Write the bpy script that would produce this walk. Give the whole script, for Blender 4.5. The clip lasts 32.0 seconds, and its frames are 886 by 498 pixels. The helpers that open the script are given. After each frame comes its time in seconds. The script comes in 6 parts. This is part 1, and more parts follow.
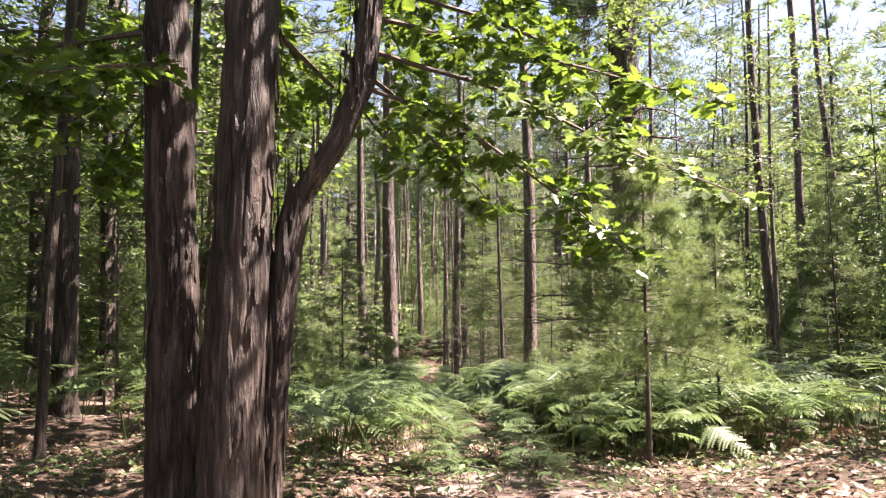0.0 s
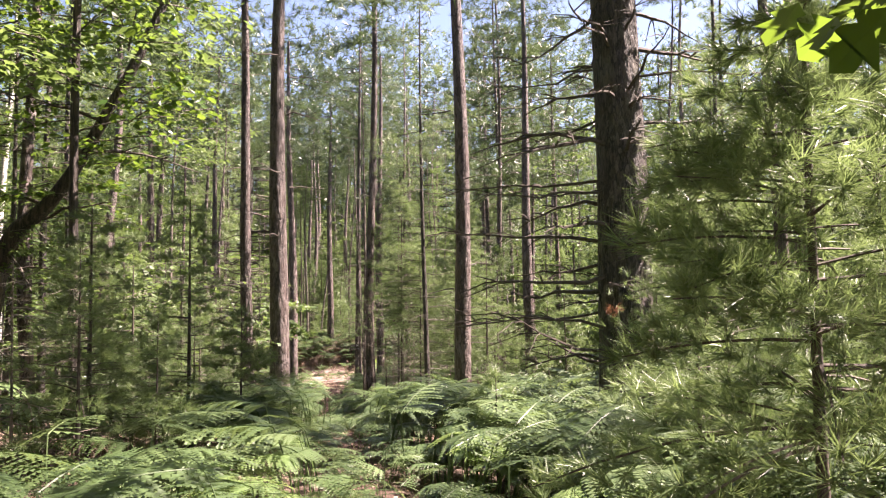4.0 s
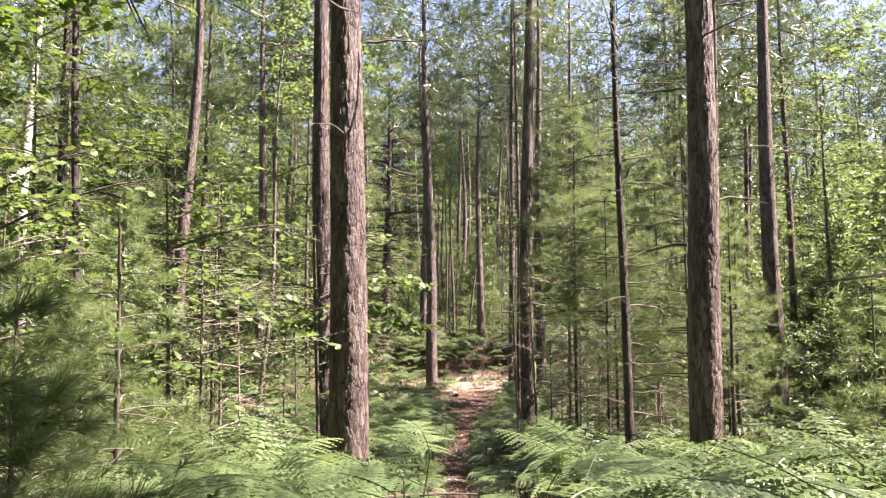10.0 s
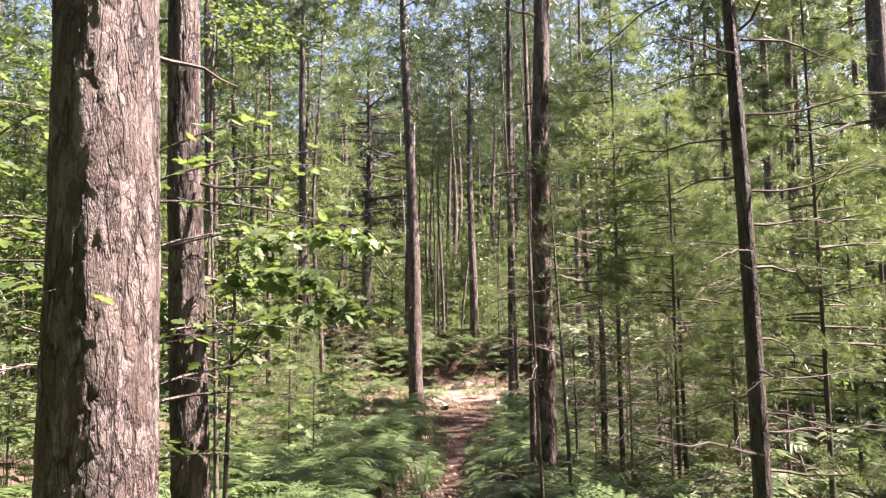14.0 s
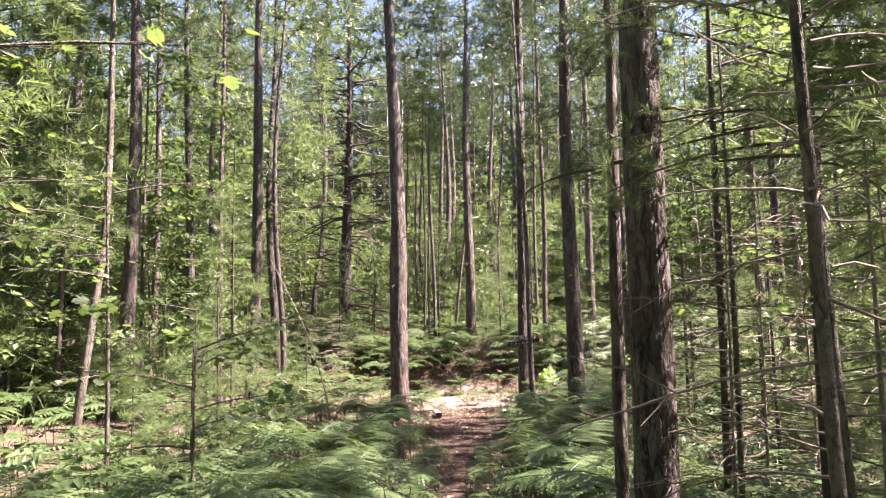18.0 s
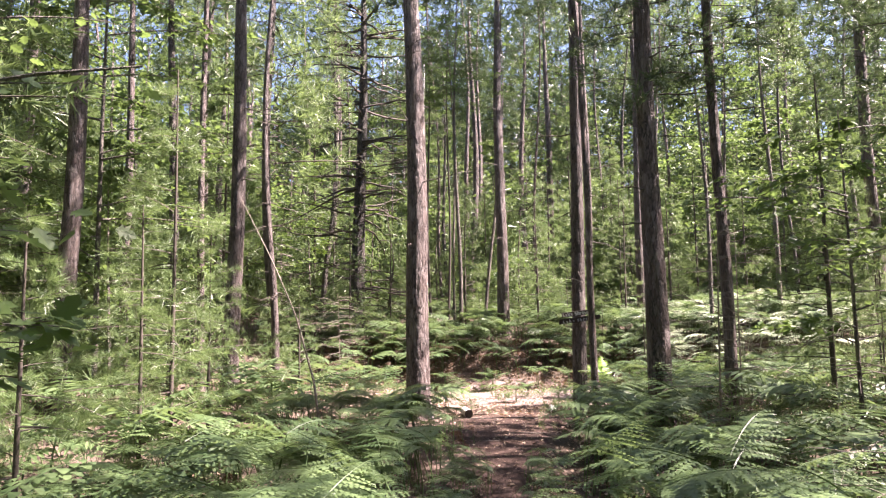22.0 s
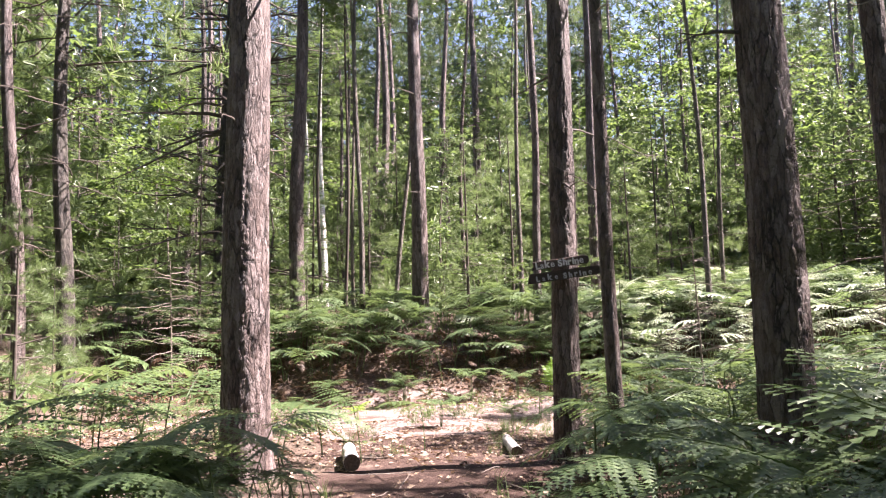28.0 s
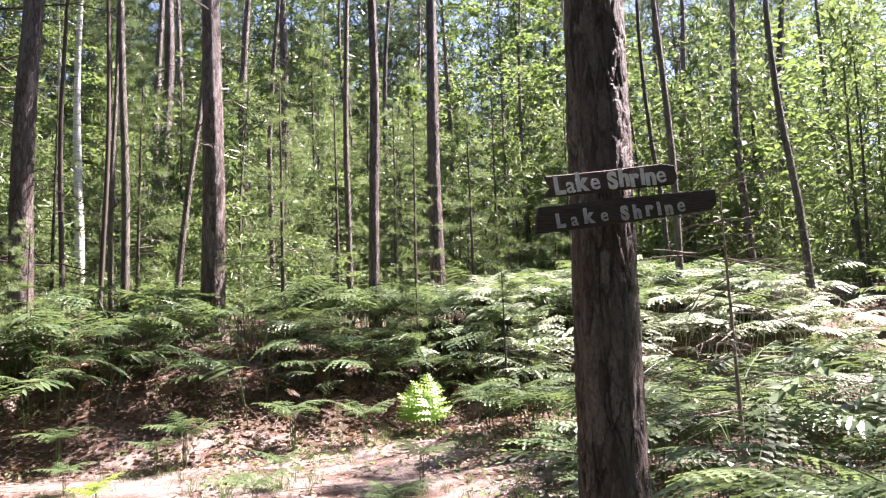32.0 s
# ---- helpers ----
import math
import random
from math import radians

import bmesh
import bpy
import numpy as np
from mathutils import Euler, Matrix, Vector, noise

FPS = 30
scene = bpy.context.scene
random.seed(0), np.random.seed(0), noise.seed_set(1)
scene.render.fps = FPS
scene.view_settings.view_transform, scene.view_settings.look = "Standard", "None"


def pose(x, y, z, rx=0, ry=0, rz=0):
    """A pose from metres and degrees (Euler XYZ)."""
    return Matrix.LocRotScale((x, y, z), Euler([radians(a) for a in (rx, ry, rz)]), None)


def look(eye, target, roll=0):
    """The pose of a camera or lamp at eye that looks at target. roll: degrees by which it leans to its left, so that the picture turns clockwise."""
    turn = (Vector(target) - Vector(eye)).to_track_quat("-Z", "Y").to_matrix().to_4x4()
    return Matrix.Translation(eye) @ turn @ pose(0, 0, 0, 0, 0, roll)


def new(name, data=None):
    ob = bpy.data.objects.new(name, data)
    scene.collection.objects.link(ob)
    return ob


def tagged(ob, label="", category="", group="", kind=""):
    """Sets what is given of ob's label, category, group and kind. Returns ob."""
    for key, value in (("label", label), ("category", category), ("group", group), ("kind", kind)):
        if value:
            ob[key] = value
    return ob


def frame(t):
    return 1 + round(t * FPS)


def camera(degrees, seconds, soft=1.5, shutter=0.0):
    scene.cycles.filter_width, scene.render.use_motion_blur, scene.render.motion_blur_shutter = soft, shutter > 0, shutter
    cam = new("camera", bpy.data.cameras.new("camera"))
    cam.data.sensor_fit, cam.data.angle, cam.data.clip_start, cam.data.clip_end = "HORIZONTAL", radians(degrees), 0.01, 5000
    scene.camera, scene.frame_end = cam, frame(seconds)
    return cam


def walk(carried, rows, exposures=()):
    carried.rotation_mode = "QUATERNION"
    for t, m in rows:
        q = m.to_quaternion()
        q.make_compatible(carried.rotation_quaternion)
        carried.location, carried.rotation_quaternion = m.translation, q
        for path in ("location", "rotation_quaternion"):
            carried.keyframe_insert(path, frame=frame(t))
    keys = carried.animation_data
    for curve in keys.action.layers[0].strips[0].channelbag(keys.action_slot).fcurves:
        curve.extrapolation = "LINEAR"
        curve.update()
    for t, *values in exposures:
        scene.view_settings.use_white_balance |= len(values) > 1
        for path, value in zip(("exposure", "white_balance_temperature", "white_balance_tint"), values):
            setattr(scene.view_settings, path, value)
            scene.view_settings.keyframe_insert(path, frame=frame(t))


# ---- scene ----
EXPOSURE, KELVIN, TINT, SUN, SKY = 3.03, 6900, 31, 5.0, 0.05
cam = camera(61.0, 32.0, 1.2)
# seconds, x, y, z, yaw, pitch, roll
PATH = [
    (0.0, 0.00, -0.00, 1.45, -0.00, 4.29, 0.70),
    (0.5, 0.04, 0.62, 1.40, -3.95, 4.31, 0.84),
    (1.0, 0.07, 1.24, 1.37, -5.29, 4.36, 0.88),
    (1.5, 0.12, 1.87, 1.35, -5.76, 4.40, 0.89),
    (2.0, 0.15, 2.48, 1.34, -6.09, 4.39, 0.88),
    (2.5, 0.16, 3.11, 1.33, -6.13, 4.37, 0.84),
    (3.0, 0.14, 3.76, 1.32, -6.26, 4.33, 0.77),
    (3.5, 0.14, 4.41, 1.32, -6.34, 4.37, 0.75),
    (5.5, 0.43, 7.11, 1.26, -6.49, 4.19, 1.40),
    (6.0, 0.45, 7.81, 1.22, -6.60, 4.21, 1.36),
    (6.5, 0.48, 8.50, 1.18, -3.64, 4.35, 1.22),
    (7.0, 0.48, 9.17, 1.13, -1.36, 4.38, 1.05),
    (7.5, 0.49, 9.84, 1.10, -0.36, 4.37, 0.82),
    (8.0, 0.46, 10.50, 1.08, 2.84, 4.41, 0.56),
    (8.5, 0.45, 11.14, 1.07, 4.40, 4.43, 0.40),
    (9.0, 0.41, 11.77, 1.05, 4.98, 4.40, 0.35),
    (9.5, 0.35, 12.45, 1.02, 5.52, 4.40, 0.36),
    (10.0, 0.31, 13.17, 0.98, 5.53, 4.37, 0.41),
    (10.5, 0.21, 13.87, 0.92, 5.63, 4.39, 0.54),
    (11.0, 0.14, 14.56, 0.87, 5.61, 4.41, 0.63),
    (11.5, 0.07, 15.21, 0.84, 5.58, 4.45, 0.63),
    (12.0, 0.04, 15.83, 0.81, 5.56, 4.49, 0.55),
    (12.5, 0.05, 16.47, 0.77, 5.47, 4.49, 0.50),
    (13.0, 0.04, 17.10, 0.74, 5.33, 4.49, 0.60),
    (13.5, 0.07, 17.74, 0.71, 5.25, 4.54, 0.83),
    (14.0, 0.05, 18.37, 0.70, 5.01, 4.57, 1.06),
    (14.5, 0.02, 19.09, 0.67, 4.60, 4.50, 1.19),
    (16.5, -0.46, 21.90, 0.08, 3.41, 5.48, 0.59),
    (17.0, -0.49, 22.55, -0.03, 3.63, 5.61, 0.72),
    (17.5, -0.47, 23.18, -0.13, 4.01, 5.68, 0.91),
    (18.0, -0.48, 23.81, -0.23, 4.29, 5.76, 1.04),
    (18.5, -0.53, 24.42, -0.33, 4.46, 5.84, 1.03),
    (19.0, -0.62, 25.03, -0.43, 4.54, 5.90, 0.94),
    (19.5, -0.68, 25.61, -0.51, 4.63, 5.89, 0.86),
    (20.0, -0.75, 26.18, -0.59, 4.87, 5.90, 0.80),
    (20.5, -0.81, 26.71, -0.66, 5.27, 5.92, 0.74),
    (21.0, -0.89, 27.25, -0.72, 5.57, 5.98, 0.72),
    (21.5, -0.97, 27.80, -0.78, 5.83, 5.95, 0.77),
    (22.0, -1.01, 28.32, -0.84, 5.98, 5.98, 0.78),
    (22.5, -1.05, 28.85, -0.90, 6.19, 6.04, 0.82),
    (23.0, -1.08, 29.39, -0.97, 6.34, 6.08, 0.86),
    (23.5, -1.08, 29.90, -1.02, 6.26, 6.16, 0.89),
    (24.0, -1.06, 30.45, -1.08, 6.33, 6.16, 0.94),
    (24.5, -1.00, 31.02, -1.13, 6.41, 6.14, 0.96),
    (26.5, -1.07, 33.79, -1.26, 6.31, 6.27, 0.45),
    (27.0, -1.12, 34.45, -1.26, 6.08, 6.27, 0.55),
    (27.5, -1.19, 35.07, -1.27, 3.72, 6.32, 0.84),
    (28.0, -1.21, 35.71, -1.27, -0.33, 6.29, 1.30),
    (28.5, -1.24, 36.37, -1.27, -3.28, 6.17, 1.79),
    (29.0, -1.24, 37.03, -1.25, -5.42, 6.07, 2.12),
    (29.5, -1.26, 37.76, -1.24, -6.61, 5.99, 2.25),
    (30.0, -1.27, 38.43, -1.24, -6.73, 5.95, 2.27),
    (30.5, -1.25, 39.08, -1.22, -6.75, 6.03, 2.10),
    (31.0, -1.28, 39.66, -1.20, -7.30, 6.09, 1.98),
    (31.5, -1.35, 40.20, -1.19, -11.54, 6.13, 1.91),
    (32.0, -1.42, 40.72, -1.17, -15.96, 6.30, 1.88),
]
walk(cam, [(t, pose(x, y, z, 90 + pitch, roll, yaw)) for t, x, y, z, yaw, pitch, roll in PATH],
     exposures=[(t, EXPOSURE + stops, KELVIN - cooler, TINT) for t, stops, cooler in (
         (0.0, 0.02, 0), (3.0, -0.06, 0), (6.0, -0.2, 0), (9.0, -0.12, 0), (14.0, -0.1, 0), (19.0, 0.06, 250), (24.0, -0.07, 400), (28.0, -0.1, 500), (32.0, -0.08, 600))])

# ---- light ----
SUN_EL, SUN_AZ = radians(55), radians(82)  # azimuth clockwise from +y
world = bpy.data.worlds.new("world")
scene.world = world
world.use_nodes = True
wn = world.node_tree
sky = wn.nodes.new("ShaderNodeTexSky")
sky.sky_type, sky.sun_disc = "NISHITA", False
sky.sun_elevation, sky.sun_rotation = SUN_EL, SUN_AZ
sky.air_density, sky.dust_density, sky.ozone_density = 0.8, 1.0, 0.5
wn.nodes["Background"].inputs["Strength"].default_value = SKY
wn.links.new(sky.outputs[0], wn.nodes["Background"].inputs["Color"])
sun = new("sun", bpy.data.lights.new("sun", "SUN"))
sun.data.energy, sun.data.angle, sun.data.color = SUN, radians(0.53), (1.0, 0.93, 0.82)
to_sun = Vector((math.sin(SUN_AZ) * math.cos(SUN_EL), math.cos(SUN_AZ) * math.cos(SUN_EL), math.sin(SUN_EL)))
sun.matrix_world = look(to_sun * 60, (0, 0, 0))

# ---- materials ----


def material(name):
    m = bpy.data.materials.new(name)
    m.use_nodes = True
    nt = m.node_tree
    return m, nt, nt.nodes["Principled BSDF"]


def node(nt, kind, **values):
    n = nt.nodes.new("ShaderNode" + kind)
    for key, value in values.items():
        n.inputs[key.replace("_", " ")].default_value = value
    return n


def ramp(nt, source, stops):
    n = nt.nodes.new("ShaderNodeValToRGB")
    while len(n.color_ramp.elements) < len(stops):
        n.color_ramp.elements.new(0.5)
    for e, (at, colour) in zip(n.color_ramp.elements, stops):
        e.position, e.color = at, (*colour, 1)
    nt.links.new(source, n.inputs[0])
    return n.outputs[0]


def coords(nt, scale=(1, 1, 1)):
    tc = nt.nodes.new("ShaderNodeTexCoord")
    mp = node(nt, "Mapping", Scale=scale)
    nt.links.new(tc.outputs["Object"], mp.inputs[0])
    return mp.outputs[0]


def noise_tex(nt, vec, scale, detail=5.0, rough=0.6):
    n = node(nt, "TexNoise", Scale=scale, Detail=detail, Roughness=rough)
    nt.links.new(vec, n.inputs["Vector"])
    return n.outputs["Fac"]


def mixed(nt, fac, a, b, how="MIX"):
    n = nt.nodes.new("ShaderNodeMix")
    n.data_type, n.blend_type = "RGBA", how
    for sock, value in ((n.inputs[0], fac), (n.inputs[6], a), (n.inputs[7], b)):
        if isinstance(value, (int, float)):
            sock.default_value = value
        elif isinstance(value, tuple):
            sock.default_value = (*value, 1)
        else:
            nt.links.new(value, sock)
    return n.outputs[2]


def bumped(nt, height, bsdf, strength, distance):
    b = node(nt, "Bump", Strength=strength, Distance=distance)
    nt.links.new(height, b.inputs["Height"])
    nt.links.new(b.outputs[0], bsdf.inputs["Normal"])


def bark_material(name, dark, mid, pale, stretch=0.14, scale=26.0, lichen=0.0, gap=0.16, flake=0.6):
    """Scaly bark: flaking plates in layers, each with a tone and height of its own, parted by dark fissures, a little lichen."""
    m, nt, p = material(name)
    v = coords(nt, (1, 1, stretch))
    warp = node(nt, "TexNoise", Scale=scale * 0.8, Detail=5.0, Roughness=0.65)
    nt.links.new(v, warp.inputs["Vector"])
    moved = nt.nodes.new("ShaderNodeVectorMath")
    moved.operation = "MULTIPLY_ADD"
    nt.links.new(warp.outputs["Color"], moved.inputs[0])
    moved.inputs[1].default_value = (1.3 / scale,) * 3
    nt.links.new(v, moved.inputs[2])
    lines, cells = [], []
    for s, wide in ((scale, gap), (scale * 2.3, gap * 0.8)):
        n = node(nt, "TexVoronoi", Scale=s)
        n.feature = "DISTANCE_TO_EDGE"
        nt.links.new(moved.outputs[0], n.inputs["Vector"])
        lines.append(ramp(nt, n.outputs["Distance"], [(0.0, (0, 0, 0)), (wide * 0.35, (0.3, 0.3, 0.3)), (wide, (1, 1, 1))]))
        c = node(nt, "TexVoronoi", Scale=s)
        nt.links.new(moved.outputs[0], c.inputs["Vector"])
        own = nt.nodes.new("ShaderNodeSeparateColor")
        nt.links.new(c.outputs["Color"], own.inputs[0])
        cells.append(own)
    crack = mixed(nt, 0.5, lines[0], lines[1], "MULTIPLY")
    heal = noise_tex(nt, v, scale * 0.5, 4.0, 0.6)
    crack = mixed(nt, ramp(nt, heal, [(0.42, (0, 0, 0)), (0.58, (0.75, 0.75, 0.75))]), crack, (1.0, 1.0, 1.0))
    fine = noise_tex(nt, coords(nt, (1, 1, 0.7)), scale * 3.2, 7.0, 0.68)
    broad = noise_tex(nt, coords(nt, (1, 1, 0.5)), 2.3, 4.0)
    face = ramp(nt, cells[0].outputs[0], [(0.0, tuple(0.5 * (a + b) for a, b in zip(dark, mid))), (0.35, mid), (1.0, pale)])
    face = mixed(nt, ramp(nt, cells[1].outputs[1], [(0.35, (0, 0, 0)), (1.0, (0.55, 0.55, 0.55))]), face, pale)
    face = mixed(nt, ramp(nt, fine, [(0.3, (0.75, 0.75, 0.75)), (0.5, (0, 0, 0))]), face, dark)
    face = mixed(nt, ramp(nt, broad, [(0.52, (0, 0, 0)), (0.75, (lichen + 0.05,) * 3)]), face, (0.24, 0.27, 0.19))
    info = nt.nodes.new("ShaderNodeObjectInfo")
    tone = ramp(nt, info.outputs["Random"], [(0.0, (0.78, 0.76, 0.75)), (1.0, (1.1, 1.06, 1.04))])
    col = mixed(nt, crack, tuple(c * 0.45 for c in dark), face)
    nt.links.new(mixed(nt, 1.0, col, tone, "MULTIPLY"), p.inputs["Base Color"])
    p.inputs["Roughness"].default_value = 0.62
    p.inputs["Specular IOR Level"].default_value = 0.45
    height = fine
    for source, k in ((cells[0].outputs[2], flake), (cells[1].outputs[2], flake * 0.7), (crack, 0.9)):
        add = nt.nodes.new("ShaderNodeMath")
        add.operation = "MULTIPLY_ADD"
        nt.links.new(source, add.inputs[0])
        add.inputs[1].default_value = k
        if height is fine:
            half = nt.nodes.new("ShaderNodeMath")
            half.operation = "MULTIPLY"
            nt.links.new(fine, half.inputs[0])
            half.inputs[1].default_value = 0.5
            height = half.outputs[0]
        nt.links.new(height, add.inputs[2])
        height = add.outputs[0]
    bumped(nt, height, p, 1.0, 0.022)
    return m


def leaf_material(name, a, b, c, through_colour, gloss=0.35, through_share=0.42, island=True):
    """Thin leaves: three tones spread leaf by leaf, light shining through, a waxy sheen."""
    m, nt, p = material(name)
    if island:
        rnd = nt.nodes.new("ShaderNodeNewGeometry").outputs["Random Per Island"]
    else:
        rnd = nt.nodes.new("ShaderNodeObjectInfo").outputs["Random"]
    broad = noise_tex(nt, coords(nt), 1.7, 3.0)
    col = ramp(nt, rnd, [(0.0, a), (0.5, b), (1.0, c)])
    shade = ramp(nt, broad, [(0.3, (0.7, 0.75, 0.7)), (0.7, (1.15, 1.12, 1.0))])
    col = mixed(nt, 1.0, col, shade, "MULTIPLY")
    nt.links.new(col, p.inputs["Base Color"])
    p.inputs["Roughness"].default_value = gloss
    p.inputs["Specular IOR Level"].default_value = 0.5
    tr = nt.nodes.new("ShaderNodeBsdfTranslucent")
    nt.links.new(mixed(nt, 1.0, mixed(nt, 0.5, col, through_colour), (1.5, 1.5, 1.35), "MULTIPLY"), tr.inputs[0])
    mx = node(nt, "MixShader", Fac=through_share)
    nt.links.new(p.outputs[0], mx.inputs[1])
    nt.links.new(tr.outputs[0], mx.inputs[2])
    nt.links.new(mx.outputs[0], nt.nodes["Material Output"].inputs[0])
    return m


def plain_material(name, a, b, scale=30.0, rough=0.8, bump=0.4, distance=0.004, stretch=(1, 1, 1)):
    m, nt, p = material(name)
    v = coords(nt, stretch)
    n = noise_tex(nt, v, scale, 6.0, 0.65)
    nt.links.new(ramp(nt, n, [(0.3, a), (0.7, b)]), p.inputs["Base Color"])
    p.inputs["Roughness"].default_value = rough
    bumped(nt, n, p, bump, distance)
    return m


RED_PINE = bark_material("red_pine_bark", (0.04, 0.027, 0.023), (0.115, 0.082, 0.071), (0.24, 0.203, 0.193), 0.24, 21.0, 0.0, 0.12)
WHITE_PINE = bark_material("white_pine_bark", (0.022, 0.018, 0.015), (0.06, 0.049, 0.041), (0.14, 0.122, 0.105), 0.24, 24.0, 0.25, 0.15)
OAK_BARK = bark_material("oak_bark", (0.022, 0.016, 0.013), (0.048, 0.034, 0.027), (0.15, 0.12, 0.1), 0.12, 22.0, 0.06, 0.24)
GREY_BARK = bark_material("grey_bark", (0.05, 0.042, 0.036), (0.1, 0.086, 0.072), (0.21, 0.186, 0.156), 0.3, 20.0, 0.3, 0.08)
DEAD_WOOD = plain_material("dead_twig_wood", (0.09, 0.07, 0.057), (0.3, 0.255, 0.215), 40, 0.85)
DARK_TWIG = plain_material("dark_twig_bark", (0.03, 0.023, 0.018), (0.1, 0.08, 0.064), 40, 0.85)
FERN = leaf_material("bracken_green", (0.048, 0.085, 0.032), (0.076, 0.122, 0.05), (0.115, 0.165, 0.075), (0.17, 0.24, 0.08), 0.44, 0.3)
FERN_ONE = leaf_material("bracken_frond_green", (0.05, 0.086, 0.033), (0.082, 0.128, 0.053), (0.122, 0.175, 0.078), (0.17, 0.24, 0.08), 0.44, 0.3, False)
BRIGHT_FERN = leaf_material("young_bracken_green", (0.15, 0.27, 0.03), (0.18, 0.32, 0.04), (0.21, 0.35, 0.05), (0.3, 0.42, 0.05), 0.4, 0.5)
BROWN_FERN = leaf_material("withered_bracken", (0.07, 0.038, 0.024), (0.12, 0.07, 0.045), (0.18, 0.12, 0.08), (0.15, 0.09, 0.05), 0.6, 0.25)
# lighter copy of the bracken green, with sunlight put into the colour
SUN_FERN = leaf_material("sunlit_tone_bracken", (0.085, 0.14, 0.051), (0.128, 0.191, 0.0765), (0.178, 0.246, 0.119), (0.204, 0.281, 0.085), 0.26, 0.36)
# near-white bracken: the glare of sun on its fronds is put into the colour
GLARE_FERN = leaf_material("sun_glare_bracken", (0.28, 0.33, 0.25), (0.38, 0.43, 0.34), (0.5, 0.54, 0.46), (0.36, 0.4, 0.28), 0.3, 0.3)
NEEDLE = leaf_material("white_pine_needles", (0.07, 0.112, 0.045), (0.1, 0.152, 0.062), (0.15, 0.205, 0.09), (0.2, 0.27, 0.1), 0.42, 0.34)
RED_NEEDLE = leaf_material("red_pine_needles", (0.036, 0.064, 0.032), (0.056, 0.092, 0.04), (0.088, 0.124, 0.056), (0.096, 0.136, 0.048), 0.35, 0.28)
DEAD_NEEDLE = leaf_material("withered_needles", (0.16, 0.07, 0.05), (0.22, 0.1, 0.07), (0.3, 0.15, 0.1), (0.26, 0.11, 0.06), 0.5, 0.25)
MAPLE = leaf_material("maple_leaf_green", (0.054, 0.092, 0.03), (0.076, 0.125, 0.04), (0.11, 0.165, 0.058), (0.17, 0.245, 0.065), 0.52, 0.38)
OAK_LEAF = leaf_material("oak_leaf_green", (0.03, 0.0713, 0.0188), (0.0488, 0.105, 0.0225), (0.075, 0.135, 0.03), (0.165, 0.247, 0.0225), 0.32, 0.4)
LITTER = leaf_material("fallen_leaves", (0.13, 0.085, 0.06), (0.24, 0.165, 0.12), (0.42, 0.33, 0.26), (0.3, 0.2, 0.14), 0.7, 0.12)


def birch_material():
    m, nt, p = material("birch_bark")
    v = coords(nt, (1, 1, 7))
    n = noise_tex(nt, v, 5.0, 6.0, 0.7)
    col = ramp(nt, n, [(0.36, (0.03, 0.026, 0.022)), (0.44, (0.42, 0.4, 0.37)), (0.62, (0.66, 0.64, 0.6)), (0.9, (0.55, 0.47, 0.4))])
    nt.links.new(col, p.inputs["Base Color"])
    p.inputs["Roughness"].default_value = 0.7
    bumped(nt, n, p, 0.4, 0.004)
    return m


BIRCH = birch_material()


def ground_material(name, stops, patch):
    m, nt, p = material(name)
    v = coords(nt)
    fine = noise_tex(nt, v, 21.0, 9.0, 0.75)
    broad = noise_tex(nt, v, 0.9, 5.0, 0.6)
    streak = noise_tex(nt, coords(nt, (3.0, 1.2, 1.0)), 60.0, 4.0, 0.7)
    col = ramp(nt, fine, stops)
    col = mixed(nt, ramp(nt, broad, [(0.42, (0, 0, 0)), (0.62, (0.8, 0.8, 0.8))]), col, patch)
    col = mixed(nt, ramp(nt, streak, [(0.5, (0, 0, 0)), (0.72, (0.6, 0.6, 0.6))]), col, (0.22, 0.165, 0.13))
    nt.links.new(col, p.inputs["Base Color"])
    p.inputs["Roughness"].default_value = 0.95
    p.inputs["Specular IOR Level"].default_value = 0.1
    bumped(nt, fine, p, 1.0, 0.03)
    return m


FLOOR = ground_material("forest_floor", [(0.28, (0.03, 0.022, 0.018)), (0.5, (0.105, 0.075, 0.06)), (0.75, (0.27, 0.21, 0.17))], (0.055, 0.045, 0.032))
TRAIL = ground_material("trodden_needle_soil", [(0.25, (0.02, 0.013, 0.011)), (0.5, (0.06, 0.038, 0.031)), (0.78, (0.17, 0.12, 0.1))], (0.042, 0.026, 0.021))


def sand_material():
    """Pale sandy soil, mottled with drifts of reddish needles and bits of bark."""
    m, nt, p = material("pale_sandy_soil")
    v = coords(nt)
    fine = noise_tex(nt, v, 24.0, 9.0, 0.75)
    drift = noise_tex(nt, coords(nt, (0.8, 1.3, 1.0)), 1.9, 7.0, 0.68)
    needle = noise_tex(nt, coords(nt, (2.5, 1.0, 1.0)), 55.0, 5.0, 0.7)
    col = ramp(nt, fine, [(0.25, (0.1, 0.075, 0.065)), (0.5, (0.2, 0.162, 0.145)), (0.78, (0.36, 0.315, 0.295))])
    brown = ramp(nt, needle, [(0.3, (0.035, 0.021, 0.017)), (0.6, (0.11, 0.07, 0.055)), (0.8, (0.24, 0.17, 0.14))])
    col = mixed(nt, ramp(nt, drift, [(0.46, (0, 0, 0)), (0.6, (0.9, 0.9, 0.9))]), col, brown)
    nt.links.new(col, p.inputs["Base Color"])
    p.inputs["Roughness"].default_value = 0.95
    p.inputs["Specular IOR Level"].default_value = 0.1
    bumped(nt, fine, p, 1.0, 0.03)
    return m


SAND = sand_material()

# ---- shapes ----


